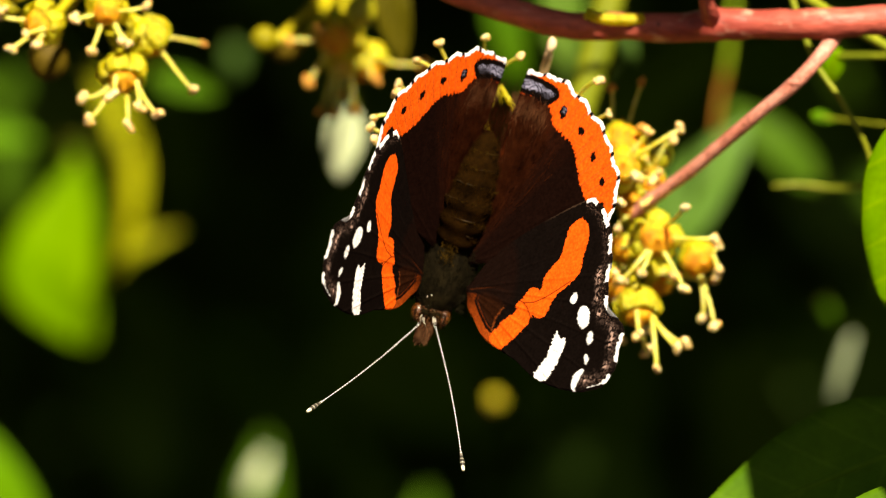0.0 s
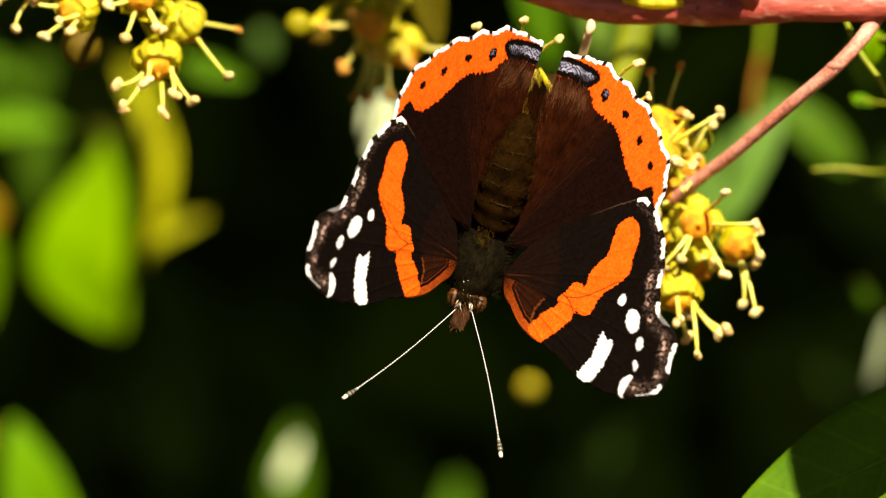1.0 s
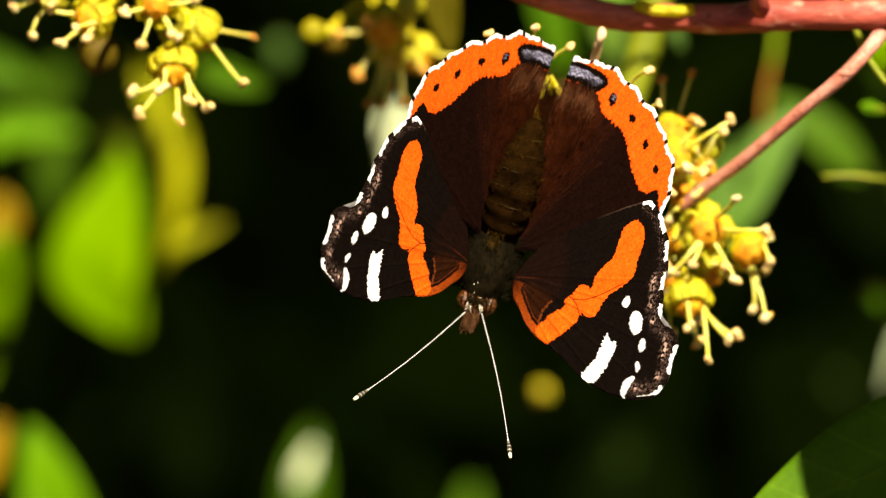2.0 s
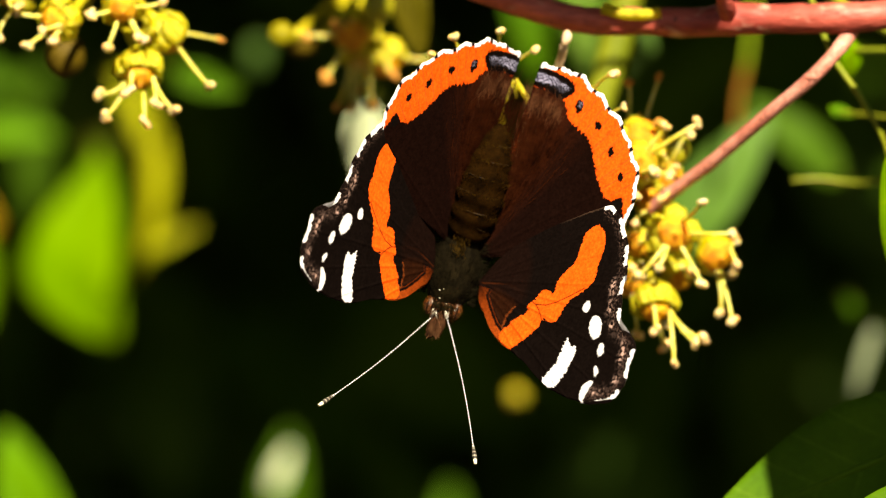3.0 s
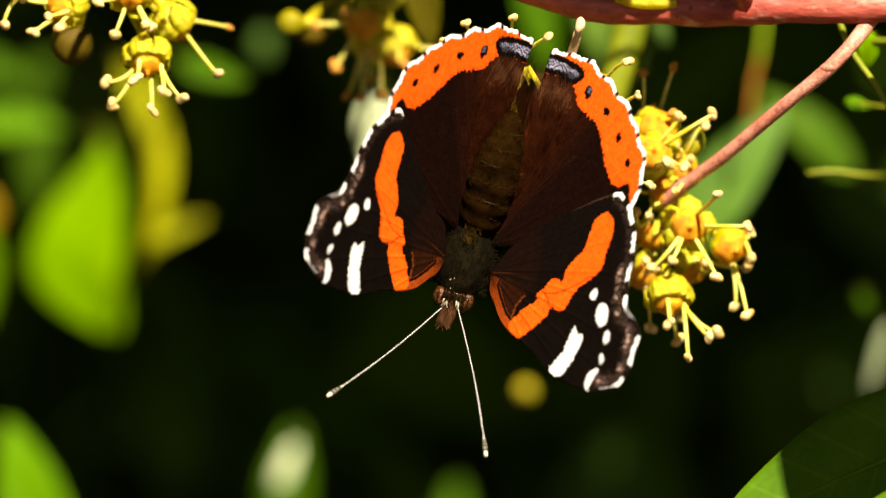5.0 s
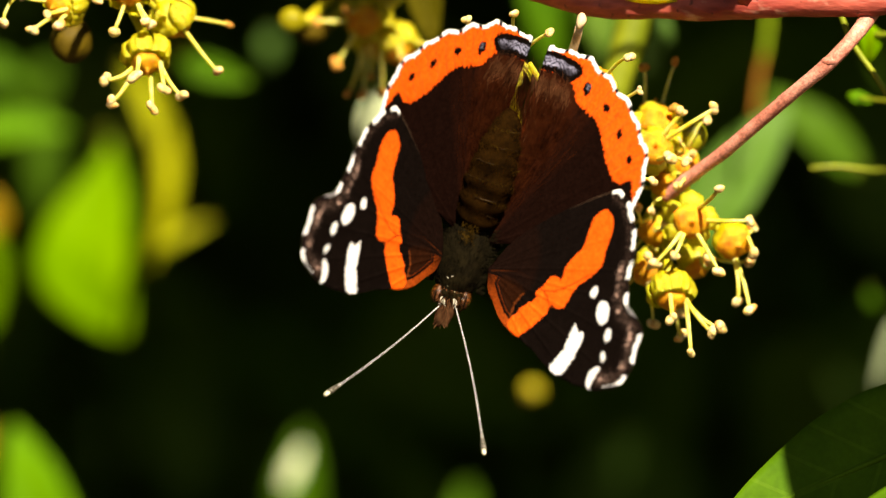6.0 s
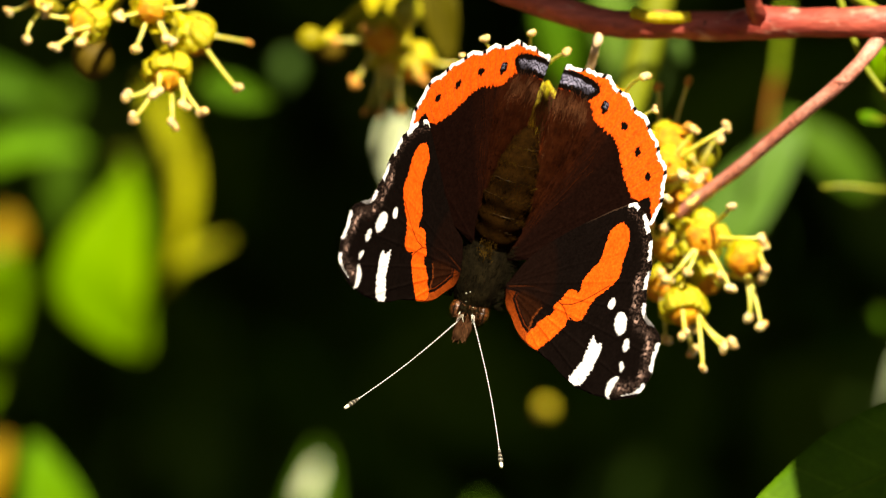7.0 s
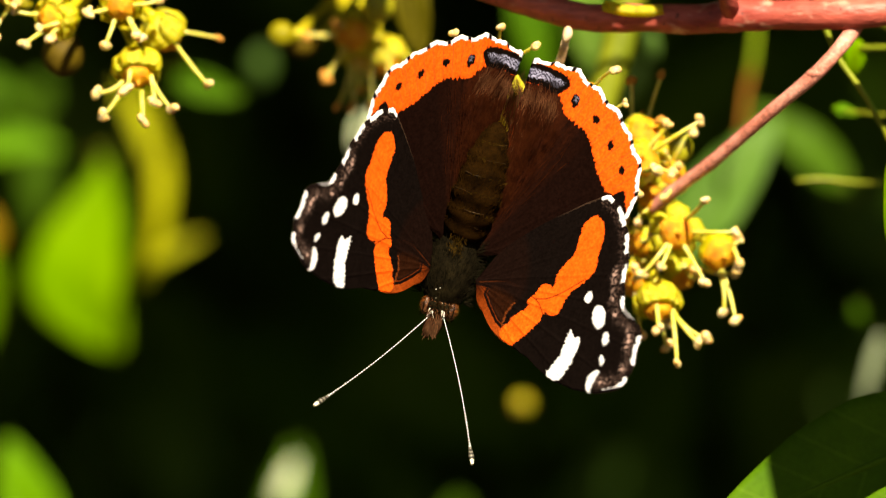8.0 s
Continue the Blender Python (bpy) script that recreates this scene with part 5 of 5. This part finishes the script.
WINGS = {
    "right_fore": (FORE[False], False, (23.6, 2.0, 0.9), (1.58, 0.0, -4.24)
                   , -0.5, [(0, 50.2, -3.7), (0.1, 51.6, -3.6), (0.2, 51.5, -3.7), (0.3, 51.5, -3.5), (0.4, 38.5, 0.7), (0.5, 3.2, -0.1), (0.6, 39.4, 2.3), (0.7, 43.1, 1.2), (0.8, 44.1, 1.0), (1, 42.9, 0.3), (1.5, 44.5, 0.5), (2.8, 45.8, 1.2), (3, 47.7, 1.2), (3.5, 46.8, 1.2), (3.7, 47.6, 2.0), (4, 47.4, 1.4), (4.5, 49.7, 1.4), (4.7, 50.6, 1.4), (5.8, 50.0, 0.4), (6, 49.4, 1.0), (6.3, 50.2, 0.2), (6.5, 48.1, -1.0), (7, 49.4, -0.6), (7.3, 48.4, 0.4), (7.5, 47.0, -1.6), (7.7, 44.6, -2.7), (8, 46.7, -2.1)]),
    "left_fore": (FORE[True], True, (4.5, 5.0, 32.9), (-3.64, 0.0, -2.58)
                  , -0.5, [(0, 67.1, -1.6), (0.1, 61.2, 0.7), (0.2, 60.8, 0.5), (0.3, 60.3, 0.7), (0.4, 48.3, -2.6), (0.5, 14.0, 0.7), (0.6, 51.2, -5.8), (0.7, 54.7, -4.6), (0.8, 54.8, -4.3), (1, 54.0, -3.4), (1.5, 52.4, -1.9), (2.8, 60.0, -0.5), (3, 58.6, 0.3), (3.5, 56.7, 0.4), (3.7, 55.2, -0.3), (4, 57.8, -1.3), (4.5, 58.5, -0.9), (4.7, 57.0, -0.5), (5.8, 59.6, -0.8), (6, 57.6, -1.0), (6.3, 60.7, 0.9), (6.5, 61.9, 0.6), (7, 61.6, 1.6), (7.3, 55.7, 2.3), (7.5, 61.5, 2.0), (7.7, 62.2, 3.6), (8, 57.1, 5.2)]),
    "right_hind": (HIND[False], False, (10.5, -4.4, 2.1), (1.23, 0.0, -1.34)
                   , 0.6, [(0, 41.4, 0.1), (0.1, 41.1, -0.2), (0.2, 41.1, -0.2), (0.3, 40.6, -0.3), (0.4, 34.9, -0.2), (0.5, 4.2, -0.0), (0.6, 32.6, 0.2), (0.7, 35.0, 0.4), (0.8, 35.5, 0.1), (1, 34.2, 0.1), (1.5, 36.0, 0.1), (2.8, 36.8, 0.6), (3, 37.5, 0.8), (3.5, 37.8, 0.4), (3.7, 38.4, 0.9), (4, 38.5, 0.6), (4.5, 40.0, 0.1), (4.7, 41.3, -0.0), (6, 38.5, -0.1), (6.3, 36.7, 0.2), (6.5, 36.7, -0.2), (7, 36.7, -0.5), (7.3, 36.1, 0.1), (7.5, 32.3, -1.3), (7.7, 30.5, -0.8), (8, 33.6, -0.9)]),
    "left_hind": (HIND[True], True, (24.7, -6.2, 38.9), (-1.82, 0.0, -0.06)
                  , 0.6, [(0, 54.5, -0.7), (0.1, 48.6, -0.1), (0.2, 48.8, -0.4), (0.3, 46.5, 0.0), (0.4, 42.1, -0.4), (0.5, 2.1, -2.4), (0.6, 42.4, -1.8), (0.7, 45.4, -1.6), (0.8, 45.4, -1.4), (1, 44.2, -1.0), (1.5, 41.7, -0.2), (2.8, 50.3, 0.4), (3, 49.5, 0.1), (3.5, 46.5, -0.2), (3.7, 46.8, -1.5), (4, 48.6, -1.3), (4.5, 49.6, -0.9), (4.7, 47.4, -1.1), (5.8, 45.9, 1.3), (6, 45.3, 0.7), (6.3, 50.4, 0.6), (6.5, 50.3, 0.7), (7, 49.4, 1.0), (7.3, 44.5, 0.6), (7.5, 46.4, 2.0), (7.7, 49.4, 1.1), (8, 42.5, 1.7)]),
}
wing_obs = {}
for key, (me, left, fixed, base, depth, rows) in WINGS.items():
    ob = new("forewing" if "fore" in key else "hindwing", me)
    ob.parent = butterfly
    tagged(ob, "black forewing with orange band and white spots" if "fore" in key else "dark brown hindwing with orange black-spotted margin")
    wing_obs[key] = ob
    bm = bmesh.new()
    sx = -1 if left else 1
    rng = random.Random(11)
    spots = []
    if "hind" in key:
        for _ in range(1300):
            r, th = rng.uniform(5, 17.5), radians(rng.gauss(69, 8))
            x, z = r * math.cos(th), r * math.sin(th)
            spots.append((Vector((x * sx, -0.25, z)) * MM, Vector((math.cos(th) * sx, -0.10, math.sin(th)))))
        fur(bm, spots, 0.0032, 0.00005, rng, 0.08)
        part("hair", bm, FUR_RED, ob)
        bm = bmesh.new()
        spots = []
        for _ in range(620):
            x, z = rng.uniform(4.2, 9.8), rng.gauss(18.6, 0.9)
            spots.append((Vector((x * sx, -0.2, z - 0.25 * (x - 5))) * MM, Vector((0.3 * sx, -0.15, 0.9))))
        for _ in range(40):
            r, th = rng.uniform(9, 17), radians(rng.gauss(75, 3))
            spots.append((Vector((r * math.cos(th) * sx, -0.3, r * math.sin(th))) * MM, Vector((math.cos(th) * sx, -0.2, math.sin(th)))))
        fur(bm, spots, 0.0014, 0.00003, rng, 0.35)
        part("pale_fringe_hair", bm, FUR_TAN, ob, "tan hair below the blue patch")


# ---------------- hedge: shaded ivy round the view ----------------
def foliage(name, centres, label, mat, rng, size=(26, 44)):
    """Many leaves in one sheet of geometry, each folded and bent."""
    verts, faces = [], []
    for c in centres:
        ln = rng.uniform(*size) * MM
        w = ln * rng.uniform(0.5, 0.75)
        rot = Euler((rng.uniform(-2.2, -0.6), rng.uniform(-0.8, 0.8), rng.uniform(0, 6.28))).to_matrix()
        base = len(verts)
        rows = 6
        for i in range(rows + 1):
            s = i / rows
            hw = 0.5 * w * (math.sin(math.pi * s ** 0.72) ** 0.75 if 0 < s < 1 else 0.03)
            for k in (-1, 0, 1):
                verts.append(c + rot @ Vector((hw * k, ln * (s - 0.4), 0.2 * hw * abs(k) - ln * 0.2 * (s - 0.3) ** 2)))
        for i in range(rows):
            for k in (0, 1):
                a = base + i * 3 + k
                faces.append((a, a + 1, a + 4, a + 3))
    me = bpy.data.meshes.new(name)
    me.from_pydata(verts, [], faces)
    me.materials.append(mat)
    me.polygons.foreach_set("use_smooth", [True] * len(me.polygons))
    ob = new(name, me)
    return tagged(ob, label, "foliage", kind="stuff")


rng = random.Random(77)
centres = [Vector((rng.uniform(-0.5, 0.5), rng.uniform(0.52, 1.1), UP + rng.uniform(-0.5, 0.5))) for _ in range(9000)]
foliage("hedge_foliage", centres, "dense dark green ivy leaves in deep shade", LEAF_HEDGE, rng)

rng = random.Random(78)
centres = [Vector((rng.uniform(-4, 4), rng.uniform(1.02, 1.22), rng.uniform(0.05, 2.62))) for _ in range(9000)]
foliage("ivy_on_wall", centres, "dark green ivy leaves added over the wall behind the hedge", LEAF_HEDGE, rng, (60, 100))
rng = random.Random(77)

# gaps left in the added canopy, towards the sun, over leaves meant to be lit
GAPS = [(o.matrix_world @ Vector((0, 0.45 * o.children[0].dimensions.y, 0)), 0.5 * o.children[0].dimensions.y + 0.006) for o in lit]
GAPS += [(at((25.0, 25, 11.9)), 0.016), (at((26.0, 24, 1.0)), 0.014), (at((39.8, 10, 18.3)), 0.012), (at((-21.4, 66, 27.5)), 0.004), (at((-9.1, 70, 24.5)), 0.005), (at((-7.7, 60, 24.2)), 0.006), (at((8.3, 200, -20.5)), 0.004), (at((40.6, 190, 26.5)), 0.014), (at((20.1, 87, 25.0)), 0.018), (at((-5.3, 82, 30.5)), 0.006), (at((-12.8, 64, 25.5)), 0.009)]


def shades_gap(c):
    for p, r in GAPS:
        d = c - p
        if (d - SUN * d.dot(SUN)).length < r + 0.011:
            return True
    return False


# canopy out of view, added to keep the sun off the hedge
slope = SUN.z / -SUN.y
centres = []
while len(centres) < 14500:
    c = Vector((rng.uniform(-0.4, 0.4), rng.uniform(-0.2, 0.95), rng.uniform(0.085, 0.36)))
    if c.z < 0.085 - slope * c.y or c.z < 0.05 + 0.13 * c.y + 0.03:
        continue
    c.z += UP
    if not shades_gap(c):
        centres.append(c)
foliage("overhanging_foliage", centres, "unseen ivy canopy added above the view to shade the hedge", LEAF_DARK, rng, (24, 36))


# ---------------- movement ----------------
def motions():
    rows = [(0, 1.95, 0.71), (0.1, 1.38, 0.94), (0.2, 1.38, 0.91), (0.3, 1.51, 0.85), (0.4, 1.55, 0.96), (0.5, 1.17, 1.21), (0.6, 1.51, 1.06), (0.7, 1.55, 1.14), (0.8, 1.49, 0.91), (1, 1.62, 0.97), (1.2, 1.58, 0.92), (1.3, 1.47, 0.95), (1.5, 1.45, 1.03), (1.7, 1.18, 1.36), (2.8, 1.96, 0.99), (3, 1.38, 1.00), (3.2, 1.13, 1.03), (3.3, 0.99, 1.06), (3.5, 1.15, 0.94), (3.7, 1.04, 1.13), (3.8, 1.32, 1.14), (4, 1.44, 1.10), (4.2, 1.38, 1.11), (4.3, 1.30, 1.25), (4.5, 1.41, 1.14), (4.7, 1.44, 1.28), (5.8, 0.94, 0.98), (6, 0.94, 0.98), (6.2, 0.96, 0.93), (6.3, 1.04, 1.01), (6.5, 1.56, 0.73), (6.7, 1.26, 0.80), (6.8, 1.35, 0.75), (7, 1.24, 0.90), (7.2, 1.11, 1.02), (7.3, 0.83, 0.85), (7.5, 1.61, 0.81), (7.7, 1.37, 0.79), (7.8, 0.98, 0.88), (8, 0.94, 0.87)
            ]
    walk(butterfly, [(t, Matrix.Translation(at((x, -5, z)))) for t, x, z in rows])
    for key, (me, left, fixed, base, depth, wrows) in WINGS.items():
        walk(wing_obs[key], [(t, hinge(left, fixed, base, a, s, depth)) for t, a, s in wrows])
    sway = [(0, 0.09, -0.24), (0.5, -0.16, -0.06), (1, 0.12, -0.04), (1.5, -0.06, -0.08), (2.8, 0.18, 0.03), (3, -0.10, -0.03), (3.5, -0.27, -0.05), (4, -0.10, 0.05), (4.5, 0.01, 0.16), (4.7, -0.14, 0.20), (6, -0.04, 0.07), (6.5, 0.19, -0.09), (7, 0.15, 0.03), (7.5, 0.24, 0.04), (8, -0.12, 0.02)
            ]
    walk(head_under, [(t, Matrix.Translation(at(C_HUB) + Vector((x, 0, z)) * MM)) for t, x, z in sway])


motions()
